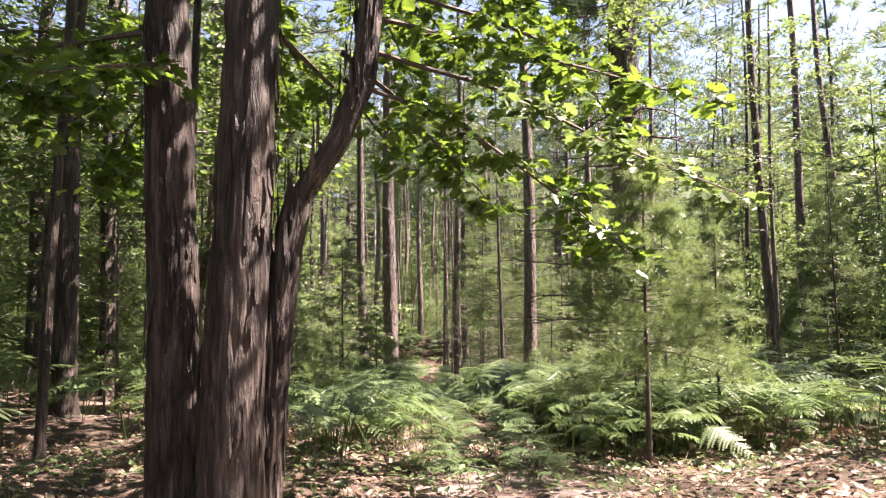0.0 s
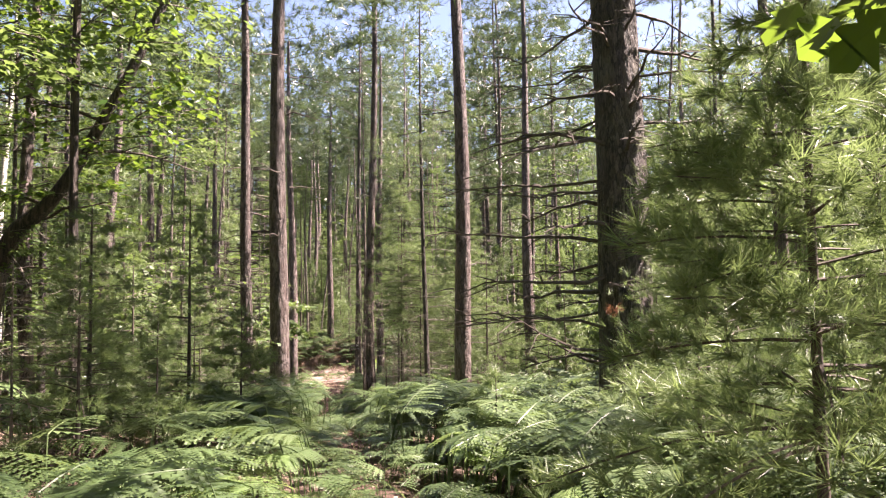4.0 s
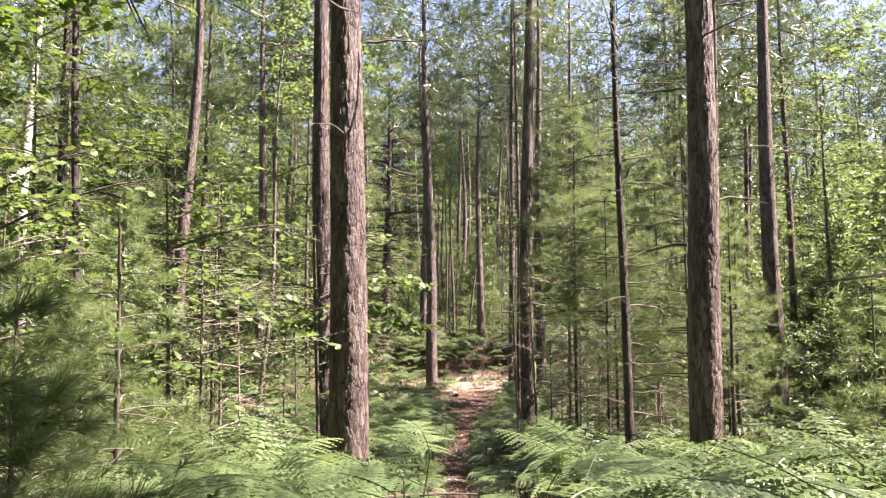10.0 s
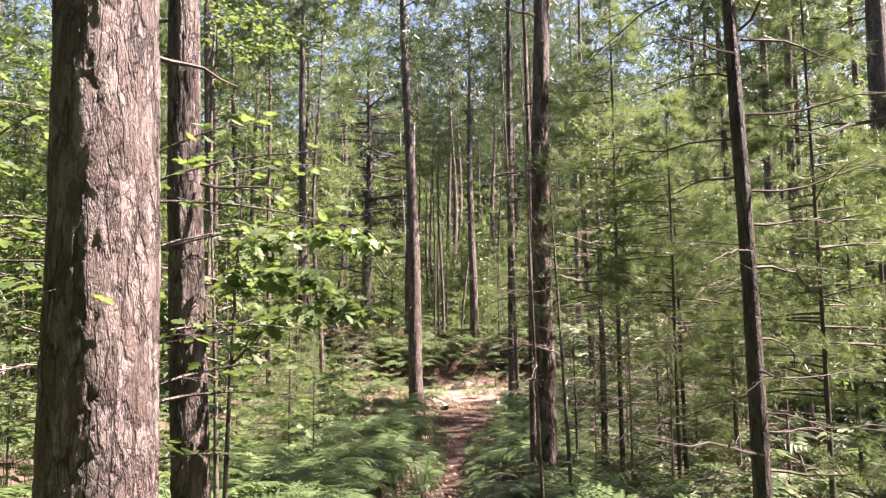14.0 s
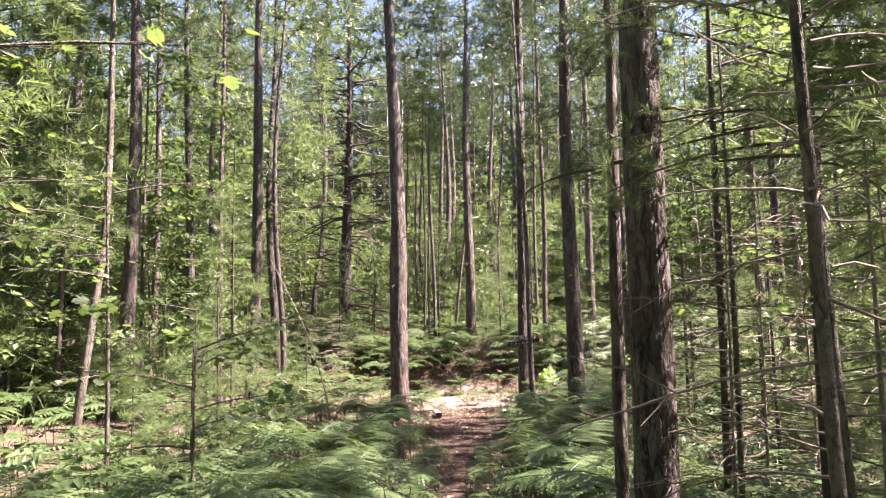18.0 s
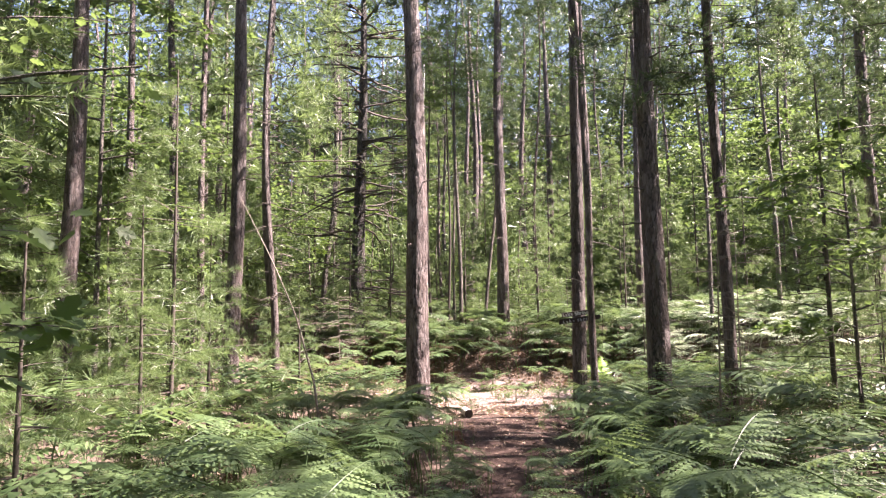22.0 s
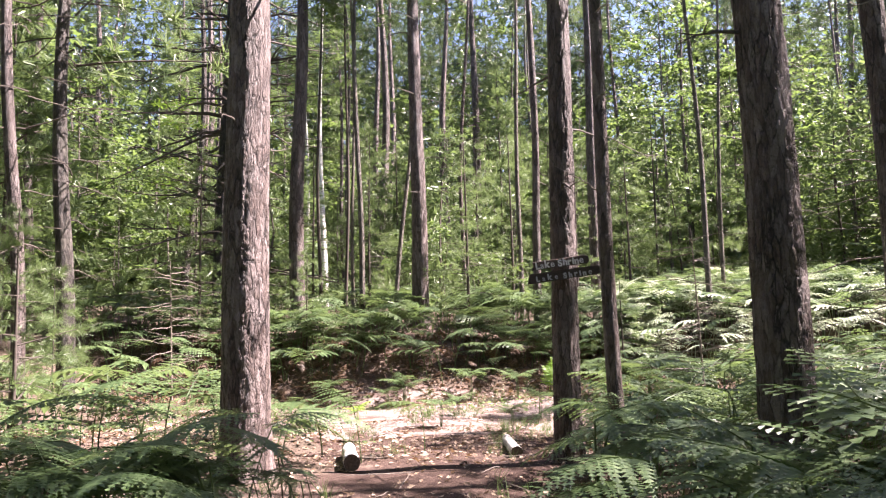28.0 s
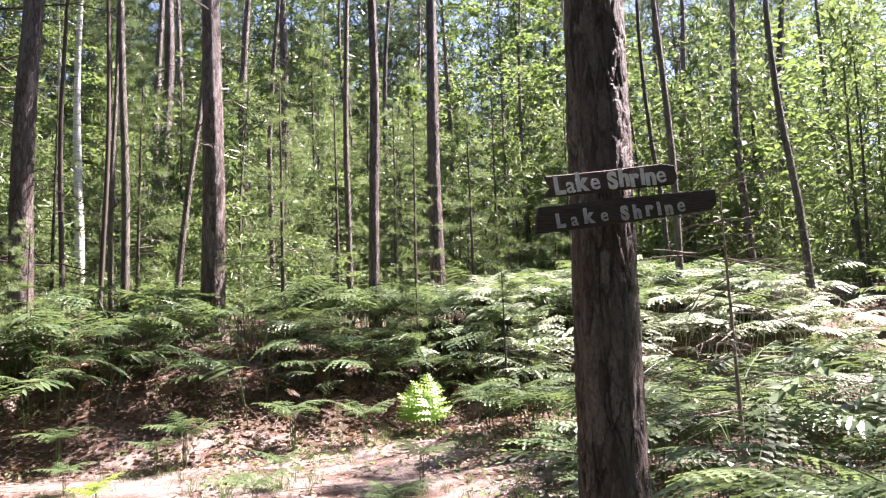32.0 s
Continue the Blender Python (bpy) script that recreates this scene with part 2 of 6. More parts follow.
def vnoise(x, y, z=0.0):
    """Smooth value noise on arrays, 0 to 1."""
    x, y, z = np.broadcast_arrays(*(np.asarray(a, float) for a in (x, y, z)))
    cell = [np.floor(a).astype(np.int64) for a in (x, y, z)]
    part_ = [a - c for a, c in zip((x, y, z), cell)]
    s = [a * a * (3 - 2 * a) for a in part_]
    total = np.zeros(x.shape)
    for i in (0, 1):
        for j in (0, 1):
            for k in (0, 1):
                h = ((cell[0] + i) * 73856093 + (cell[1] + j) * 19349663 + (cell[2] + k) * 83492791) & 0xFFFFFF
                h = ((h ^ (h >> 11)) * 40503) & 0xFFFFFF
                h = ((h ^ (h >> 9)) & 0xFFFF) / 65535.0
                w = (s[0] if i else 1 - s[0]) * (s[1] if j else 1 - s[1]) * (s[2] if k else 1 - s[2])
                total += h * w
    return total


TRAIL_Y = np.array([r[2] for r in PATH] + [44.5])
TRAIL_X = np.array([r[1] for r in PATH] + [-1.1])


def trail_x(y):
    return np.interp(y, TRAIL_Y, TRAIL_X)


FALL_Y = [-300, -20, 0, 7, 10, 12.5, 15.2, 17.7, 19.2, 22.5, 25, 27.2, 29.4, 33.8, 36.4, 43, 47, 50.8]
FALL_Z = [8, 1.0, 0, -0.18, -0.33, -0.42, -0.6, -0.78, -0.98, -1.52, -1.88, -2.12, -2.33, -2.64, -2.68, -2.62, -2.7, -2.66]


def ground_z(x, y):
    """Height of the forest floor: a gentle fall to the hollow, and the bank behind it."""
    x, y = np.asarray(x, float), np.asarray(y, float)
    z = np.interp(y, FALL_Y, FALL_Z)
    edge = y - 50.9 - 0.5 * np.sin(x * 0.7) - np.clip(x - 1.5, 0, 6) * 0.0
    bank = np.interp(edge, [0, 0.4, 2.2, 4.5, 15, 40, 300], [0, 0.12, 1.15, 1.55, 2.4, 3.6, 12])
    off = np.abs(x - trail_x(y))
    side = 0.045 * np.clip(off - 1.6, 0, 12) * np.clip((y - 2) / 8, 0, 1)
    flat = np.clip((off - 0.35) / 1.2, 0.12, 1)
    bumps = (vnoise(x * 0.45 + 31, y * 0.45 + 7) - 0.5) * 0.3 + (vnoise(x * 1.7, y * 1.7 + 50) - 0.5) * 0.12
    return z + bank + side + bumps * flat


class Soup:
    """Gathers pieces as arrays and links them as one mesh."""

    def __init__(self):
        self.v, self.f, self.n, self.mat, self.count = [], [], [], [], 0

    def add(self, verts, faces, mat=0):
        faces = np.asarray(faces, np.int64)
        self.v.append(np.asarray(verts, float).reshape(-1, 3))
        self.f.append((faces + self.count).ravel())
        self.n.append(np.full(len(faces), faces.shape[1]))
        self.mat.append(np.full(len(faces), mat))
        self.count += len(self.v[-1])

    def spread(self, template, turn, scale, at, mat=0):
        """The template (verts, faces) at every place: turn n x 3 x 3, scale n or n x 3, at n x 3."""
        tv, tf = template
        scale = np.asarray(scale, float)
        scale = scale[:, None, None] if scale.ndim == 1 else scale[:, None, :]
        v = np.einsum("nij,nkj->nki", turn, tv[None] * scale) + at[:, None, :]
        f = tf[None] + (np.arange(len(at)) * len(tv))[:, None, None]
        self.add(v.reshape(-1, 3), f.reshape(-1, tf.shape[1]), mat)

    def mesh(self, name, materials, smooth=False):
        me = bpy.data.meshes.new(name)
        v, loops, n = np.concatenate(self.v), np.concatenate(self.f), np.concatenate(self.n)
        me.vertices.add(len(v))
        me.vertices.foreach_set("co", v.astype(np.float32).ravel())
        me.loops.add(len(loops))
        me.loops.foreach_set("vertex_index", loops.astype(np.int32))
        me.polygons.add(len(n))
        me.polygons.foreach_set("loop_start", (np.cumsum(n) - n).astype(np.int32))
        for m in materials:
            me.materials.append(m)
        me.polygons.foreach_set("material_index", np.concatenate(self.mat).astype(np.int32))
        me.polygons.foreach_set("use_smooth", np.full(len(n), smooth))
        me.update(calc_edges=True)
        return me


def part(name, me, parent, label=""):
    ob = new(name, me)
    ob.parent = parent
    return tagged(ob, label)


def tube(soup, points, radii, sides=6, mat=0, wobble=0.0, rng=None):
    """A tapered round limb along the points."""
    pts = np.asarray(points, float)
    d = np.gradient(pts, axis=0)
    d /= np.linalg.norm(d, axis=1)[:, None] + 1e-9
    ref = np.array([0.0, 0.0, 1.0]) if abs(d[0, 2]) < 0.8 else np.array([1.0, 0.0, 0.0])
    u = np.cross(d, ref)
    u /= np.linalg.norm(u, axis=1)[:, None] + 1e-9
    w = np.cross(d, u)
    a = np.linspace(0, 2 * np.pi, sides, endpoint=False)
    r = np.asarray(radii, float)[:, None] * np.ones((1, sides))
    if wobble and rng is not None:
        r = r * (1 + wobble * rng.uniform(-1, 1, r.shape))
    v = pts[:, None] + r[..., None] * (np.cos(a)[None, :, None] * u[:, None] + np.sin(a)[None, :, None] * w[:, None])
    k = len(pts)
    i, j = np.meshgrid(np.arange(k - 1), np.arange(sides), indexing="ij")
    j2 = (j + 1) % sides
    f = np.stack([i * sides + j, i * sides + j2, (i + 1) * sides + j2, (i + 1) * sides + j], -1).reshape(-1, 4)
    soup.add(v.reshape(-1, 3), f, mat)


def turns(yaw, tilt, roll):
    """Rotation matrices: local +y points out along yaw, lifted by tilt, turned about itself by roll."""
    cy, sy, ct, st, cr, sr = np.cos(yaw), np.sin(yaw), np.cos(tilt), np.sin(tilt), np.cos(roll), np.sin(roll)
    fwd = np.stack([sy * ct, cy * ct, st], -1)
    side = np.stack([cy, -sy, np.zeros_like(cy)], -1)
    up = np.cross(side, fwd)
    s2 = side * cr[:, None] - up * sr[:, None]
    u2 = side * sr[:, None] + up * cr[:, None]
    return np.stack([s2, fwd, u2], -1)


def leaf_template(outline, fold=0.12):
    """A leaf from half an outline (x, y): two halves folded along the midrib."""
    out = np.array(outline, float)
    mid = np.stack([np.zeros(len(out)), out[:, 1], np.zeros(len(out))], 1)
    r = np.stack([out[:, 0], out[:, 1], fold * out[:, 0]], 1)
    l = r * [-1, 1, 1]
    v = np.concatenate([mid, r, l])
    k, f = len(out), []
    for i in range(k - 1):
        f += [(i, k + i, k + i + 1), (i, k + i + 1, i + 1), (i, 2 * k + i + 1, 2 * k + i), (i, i + 1, 2 * k + i + 1)]
    return v, np.array(f)


LOBED = leaf_template([(0.02, 0), (0.2, 0.16), (0.42, 0.3), (0.22, 0.38), (0.52, 0.66), (0.22, 0.62), (0.26, 0.86), (0.0, 1.08)])
OVAL = leaf_template([(0.02, 0), (0.26, 0.28), (0.28, 0.58), (0.0, 1.0)])
KITE = (np.array([(0, 0, 0), (0.3, 0.45, 0.08), (0, 1, 0), (-0.3, 0.45, 0.08)], float), np.array([(0, 1, 2), (0, 2, 3)]))


def needle_template(count, spread_, width, seed):
    """A tuft of long needles fanned about +y."""
    rng = np.random.default_rng(seed)
    v, f = [], []
    for i in range(count):
        a, b = rng.uniform(0, 2 * np.pi), abs(rng.normal(0.75, 0.35)) * spread_
        d = np.array([math.cos(a) * math.sin(b), math.cos(b), math.sin(a) * math.sin(b)])
        s = np.cross(d, rng.normal(size=3))
        s *= width / np.linalg.norm(s)
        base = np.array([0, rng.uniform(-0.25, 0.15), 0])
        ln = rng.uniform(0.75, 1.1)
        tip = base + d * ln + np.array([0, 0, -0.1 * ln])
        v += [base - s * 0.6, base + s * 0.6, tip]
        f.append((3 * i, 3 * i + 1, 3 * i + 2))
    return np.array(v), np.array(f)


TUFT_FINE = [needle_template(28, 0.85, 0.028, s) for s in range(3)]
TUFT_COARSE = [needle_template(16, 1.1, 0.028, s + 9) for s in range(3)]
TUFT_WISP = [needle_template(6, 1.25, 0.11, s + 29) for s in range(2)]
TUFT_FAR = [needle_template(12, 1.25, 0.06, s + 19) for s in range(2)]


def frond(seed, pairs, lobes, mat=0, stalk=None):
    """One bracken frond on a bare stalk, blade along +y, unit blade length; lobes: pinnules along each pinna."""
    rng = np.random.default_rng(seed)
    s = Soup()
    tall, lift = rng.uniform(0.75, 1.0), rng.uniform(0.15, 0.5)
    stalk = tall if stalk is None else stalk
    ts = np.linspace(0, 1, 6)
    # the stalk rises and arches over into the blade
    sp = np.stack([ts * 0, ts ** 2 * 0.16, ts * stalk], 1)
    tube(s, sp, np.interp(ts, [0, 1], [0.012, 0.008]), 4, mat)
    bl = np.linspace(0, 1, pairs)
    sag = rng.uniform(0.22, 0.5)
    rach = np.stack([0.05 * rng.normal() * bl ** 2, 0.16 + bl, stalk + lift * bl - sag * bl ** 2], 1)
    tube(s, rach, np.interp(bl, [0, 1], [0.008, 0.002]), 3, mat)
    pieces_v, pieces_f, n = [], [], 0
    for i in range(1, pairs):
        t = bl[i]
        ln = (0.5 * (1 - t) ** 0.75 + 0.02) * rng.uniform(0.85, 1.1)
        for side in (-1, 1):
            ang = 0.35 + 0.35 * t + rng.normal(0, 0.06)
            out = np.array([side * math.cos(ang), math.sin(ang), rng.uniform(-0.3, 0.05)])
            out /= np.linalg.norm(out)
            across = np.cross(out, [0, 0, 1.0])
            across /= np.linalg.norm(across)
            k = max(2, int(lobes * (1 - 0.75 * t)))
            w = min(0.07 * (1 - t) + 0.02, 0.5 * ln)
            if lobes <= 1:
                a, b = rach[i], rach[i] + out * ln + [0, 0, -0.12 * ln]
                m = a + out * ln * 0.4
                pieces_v += [a, m + across * w, b, m - across * w]
                pieces_f += [(n, n + 1, n + 2), (n, n + 2, n + 3)]
                n += 4
                continue
            for j in range(k):
                u0, u1 = j / k, (j + 1) / k
                ww = w * (1 - u0) ** 0.8 * rng.uniform(0.8, 1.1) + 0.004
                drop = -0.14 * ln
                a0 = rach[i] + out * ln * u0 + [0, 0, drop * u0 ** 2]
                a1 = rach[i] + out * ln * u1 + [0, 0, drop * u1 ** 2]
                for q in (-1, 1):
                    tip = a0 + out * ln / k * 0.9 + across * q * ww + [0, 0, -0.15 * ww + drop * u0 ** 2 * 0.2]
                    pieces_v += [a0, tip, a1]
                    pieces_f += [(n, n + 1, n + 2)]
                    n += 3
    s.add(pieces_v, pieces_f, mat)
    return s


FRONDS_NEAR = [frond(s, 17, 11) for s in range(6)]
FRONDS_MID = [frond(s + 20, 14, 6) for s in range(4)]
FRONDS_FAR = [frond(s + 40, 10, 1) for s in range(4)]


def soup_template(s):
    """The triangles of a soup as one template."""
    v, loops, n = np.concatenate(s.v), np.concatenate(s.f), np.concatenate(s.n)
    start, f = np.cumsum(n) - n, []
    for a, k in zip(start, n):
        p = loops[a:a + k]
        f.append((p[0], p[1], p[2]))
        if k == 4:
            f.append((p[0], p[2], p[3]))
    return v, np.array(f)

# ---- the ground ----


def make_ground():
    xs = np.unique(np.concatenate([np.linspace(-16, 16, 161), np.linspace(-40, 40, 81), [-400, -250, -150, -90, -60, 60, 90, 150, 250, 400]]))
    ys = np.unique(np.concatenate([np.linspace(-4, 64, 273), np.linspace(-30, 100, 66), [-400, -250, -150, -80, -50, 120, 150, 220, 300, 420]]))
    gx, gy = np.meshgrid(xs, ys, indexing="ij")
    gz = ground_z(gx, gy)
    k = len(ys)
    i, j = np.meshgrid(np.arange(len(xs) - 1), np.arange(k - 1), indexing="ij")
    f = np.stack([i * k + j, (i + 1) * k + j, (i + 1) * k + j + 1, i * k + j + 1], -1).reshape(-1, 4)
    s = Soup()
    s.add(np.stack([gx, gy, gz], -1).reshape(-1, 3), f)
    return tagged(new("ground", s.mesh("ground", [FLOOR], True)), "dark forest floor of needles, soil and litter", "ground", kind="structure")


make_ground()


def ribbon(name, ys, left, right, lift, mat, label):
    """A strip of bare soil lying on the floor, ragged at both edges."""
    n = 13
    u = np.linspace(0, 1, n)
    gx = left[:, None] * (1 - u) + right[:, None] * u
    gy = ys[:, None] + 0 * u
    crown = np.sin(u * np.pi) ** 0.5
    gz = ground_z(gx, gy) - 0.03 + (lift + 0.03) * crown + (vnoise(gx * 5, gy * 5) - 0.5) * 0.03 * crown
    i, j = np.meshgrid(np.arange(len(ys) - 1), np.arange(n - 1), indexing="ij")
    f = np.stack([i * n + j, i * n + j + 1, (i + 1) * n + j + 1, (i + 1) * n + j], -1).reshape(-1, 4)
    s = Soup()
    s.add(np.stack([gx, gy, gz], -1).reshape(-1, 3), f)
    return tagged(new(name, s.mesh(name, [mat], True)), label, "path", kind="structure")


_y = np.linspace(-6, 47.4, 430)
_c = trail_x(_y)
_w = 0.1 + 0.15 * vnoise(_y * 0.8, 3) + np.interp(_y, [10, 30, 36, 40, 44, 46, 47.4], [0, 0, 0.2, 0.7, 1.5, 2.4, 3.0])
ribbon("trail", _y, _c - _w - 0.12 * vnoise(_y * 3, 9), _c + _w + 0.12 * vnoise(_y * 3, 19), 0.018, TRAIL, "narrow trodden trail of reddish needle soil")
_y = np.linspace(5.8, 7.9, 48)
_t = np.sin(np.clip((_y - 5.8) / 2.1, 0, 1) * np.pi) ** 0.5
ribbon("bare_patch", _y, 0.5 - 0.8 * _t - 0.4 * vnoise(_y * 4, 5), 0.6 + 0.9 * _t + 0.5 * vnoise(_y * 4, 8), 0.02, SAND, "bare pale patch of sandy soil and needles")
_y = np.linspace(46.2, 51.2, 80)
_t = np.sin(np.clip((_y - 46.2) / 5, 0, 1) * np.pi) ** 0.45
ribbon("clearing", _y, -1.6 - 4.6 * _t - 0.5 * vnoise(_y * 2, 5), -0.9 + 4.6 * _t + 0.5 * vnoise(_y * 2, 8), 0.022, SAND, "sunlit clearing of pale sandy soil")

# ---- trees ----


def plates(u, v, wide, tall, count, seed):
    """Bark plates on a trunk: for each place the height of its own plate, and how near the place lies to the plate's edge."""
    u, v = u / wide, v / tall
    v = v + 0.35 * (vnoise(u * 1.7 + seed, v * 1.7) - 0.5)
    u = u + 0.55 * (vnoise(u * 1.3, v * 1.3 + seed) - 0.5)
    iu, iv = np.floor(u), np.floor(v)
    first, second, own = np.full(u.shape, 9.0), np.full(u.shape, 9.0), np.zeros(u.shape)
    for du in (-1, 0, 1):
        for dv in (-1, 0, 1):
            cu, cv = iu + du, iv + dv
            key = np.mod(cu, count) * 37.7 + cv * 11.3 + seed * 5.1
            jx, jy, h = (np.mod(np.sin(key * k) * 43758.5453, 1.0) for k in (12.9898, 78.233, 39.425))
            d = np.hypot(cu + jx - u, cv + jy - v)
            closer = d < first
            second = np.where(closer, first, np.minimum(second, d))
            own = np.where(closer, h, own)
            first = np.where(closer, d, first)
    return own, second - first


def trunk_mesh(name, dia, height, mat, seed, lean=(0, 0), sides=16, relief=0.0, fine_to=0.0, bend=0.06, flare=0.35, bow=None):
    """A tapering trunk with a flared foot; relief ridges the bark up to fine_to metres."""
    rng = np.random.default_rng(seed)
    if fine_to:
        step = 0.03 if dia > 0.2 else 0.05
        zs = np.concatenate([np.arange(-0.35, fine_to, step), np.linspace(fine_to, height, 14)])
        if sides > 100:
            zs = np.concatenate([np.arange(-0.2, 3.2, 0.016), zs[zs > 3.2]])
    else:
        zs = np.concatenate([np.linspace(-0.35, 0.5, 5), np.linspace(0.9, height, 16)])
    a = np.linspace(0, 2 * np.pi, sides, endpoint=False)
    zz, aa = np.meshgrid(zs, a, indexing="ij")
    t = np.clip(zz / height, 0, 1)
    r = dia / 2 * (1.04 - 0.78 * t ** 1.15)
    foot = np.exp(-np.clip(zz, -0.3, None) / 0.2)
    r = r * (1 + flare * foot * (0.55 + 0.45 * np.cos(aa * rng.integers(4, 6) + seed)))
    r = r * (0.97 + 0.08 * vnoise(np.cos(aa) * 1.5 + seed, np.sin(aa) * 1.5, zz * 0.8))
    if relief:
        q = 0.62 / max(dia, 0.15)
        n1 = vnoise(np.cos(aa) * 4.4 + seed * 3, np.sin(aa) * 4.4 + 7, zz * 2.1 + 0.8 * vnoise(aa * 2, zz * 3))
        n2 = vnoise(np.cos(aa) * 9 + seed, np.sin(aa) * 9 + 3, zz * 6.0)
        ridge = 1 - np.abs(2 * n1 - 1) ** 0.8
        r = r - relief * ridge + relief * 0.8 * (n2 - 0.5)
    if sides > 100:
        count = max(8, round(math.pi * dia / 0.062))
        flat, wide = aa / (2 * np.pi) * count, 1.0
        own, gap = plates(flat, zz, wide, 0.2, count, seed)
        own2, gap2 = plates(flat * 2, zz, wide, 0.1, count * 2, seed + 7)
        r = r + 0.005 * own + 0.003 * own2 - 0.008 * np.clip(1 - gap / 0.16, 0, 1) - 0.003 * np.clip(1 - gap2 / 0.16, 0, 1)
    k1, k2 = rng.uniform(0, 6, 2)
    cx = lean[0] * zz + bend * (np.sin(zz * 0.45 + k1) - math.sin(k1)) * np.clip(zz / 4, 0, 1)
    cy = lean[1] * zz + bend * (np.sin(zz * 0.38 + k2) - math.sin(k2)) * np.clip(zz / 4, 0, 1)
    if bow is not None:
        cx = cx + np.interp(zz, bow[0], bow[1])
        if len(bow) > 2:
            cy = cy + np.interp(zz, bow[0], bow[2])
    v = np.stack([cx + r * np.cos(aa), cy + r * np.sin(aa), zz], -1)
    i, j = np.meshgrid(np.arange(len(zs) - 1), np.arange(sides), indexing="ij")
    j2 = (j + 1) % sides
    f = np.stack([i * sides + j, i * sides + j2, (i + 1) * sides + j2, (i + 1) * sides + j], -1).reshape(-1, 4)
    s = Soup()
    s.add(v.reshape(-1, 3), f)
    return s.mesh(name, [mat], True)


def limb(rng, base, yaw, length, rise, droop, radius, soup, twigs=3, mat=0, sides=5):
    """A bare branch with forking side twigs; returns its tip points."""
    t = np.linspace(0, 1, 7)
    wig = np.cumsum(rng.normal(0, 0.13, 7))
    yy = yaw + wig
    step = length / 6
    x = base[0] + np.concatenate([[0], np.cumsum(np.sin(yy[1:]) * step)])
    y = base[1] + np.concatenate([[0], np.cumsum(np.cos(yy[1:]) * step)])
    z = base[2] + length * (rise * t - droop * t ** 2) + np.cumsum(rng.normal(0, 0.022 * length, 7))
    pts = np.stack([x, y, z], 1)
    tube(soup, pts, radius * (1 - 0.85 * t) + 0.0015, sides, mat)
    tips = [pts[-1]]
    for _ in range(twigs):
        i = rng.integers(2, 6)
        ln = length * rng.uniform(0.2, 0.5)
        ang = yaw + rng.choice([-1, 1]) * rng.uniform(0.5, 1.1)
        q = np.linspace(0, 1, 4)
        tp = pts[i] + np.stack([np.sin(ang) * q * ln, np.cos(ang) * q * ln, q * ln * rng.uniform(-0.3, 0.35) + 0.05 * ln * np.sin(q * 5)], 1)
        tube(soup, tp, radius * 0.4 * (1 - 0.8 * q) + 0.001, 3, mat)
        tips.append(tp[-1])
    return tips


def dead_branches(seed, count, z0, z1, dia, length, height, lean=(0, 0), mat=DARK_TWIG, thick=0.012):
    rng = np.random.default_rng(seed)
    s = Soup()
    for _ in range(count):
        z = rng.uniform(z0, z1)
        limb(rng, (lean[0] * z, lean[1] * z, z), rng.uniform(0, 6.28), length * rng.uniform(0.4, 1.2), rng.uniform(-0.2, 0.25), rng.uniform(-0.1, 0.3),
             thick * rng.uniform(0.6, 1.3), s, rng.integers(1, 5))
    return s.mesh("dead_branches", [mat])


def single_branches(seed, count, z0, z1, length, lean=(0, 0), mat=DARK_TWIG, thick=0.014, arc=(0, 6.28), start=0.0, twigs=(1, 5)):
    """The same as single meshes, one for each branch."""
    rng = np.random.default_rng(seed)
    out = []
    for i in range(count):
        s = Soup()
        z = z0 + (z1 - z0) * (i + rng.uniform(0, 1)) / count
        yaw = rng.uniform(*arc)
        limb(rng, (lean[0] * z + start * math.sin(yaw), lean[1] * z + start * math.cos(yaw), z), yaw, length * rng.uniform(0.45, 1.2), rng.uniform(-0.15, 0.2), rng.uniform(-0.1, 0.3),
             thick * rng.uniform(0.6, 1.3), s, rng.integers(*twigs))
        out.append(s.mesh("branch", [mat]))
    return out


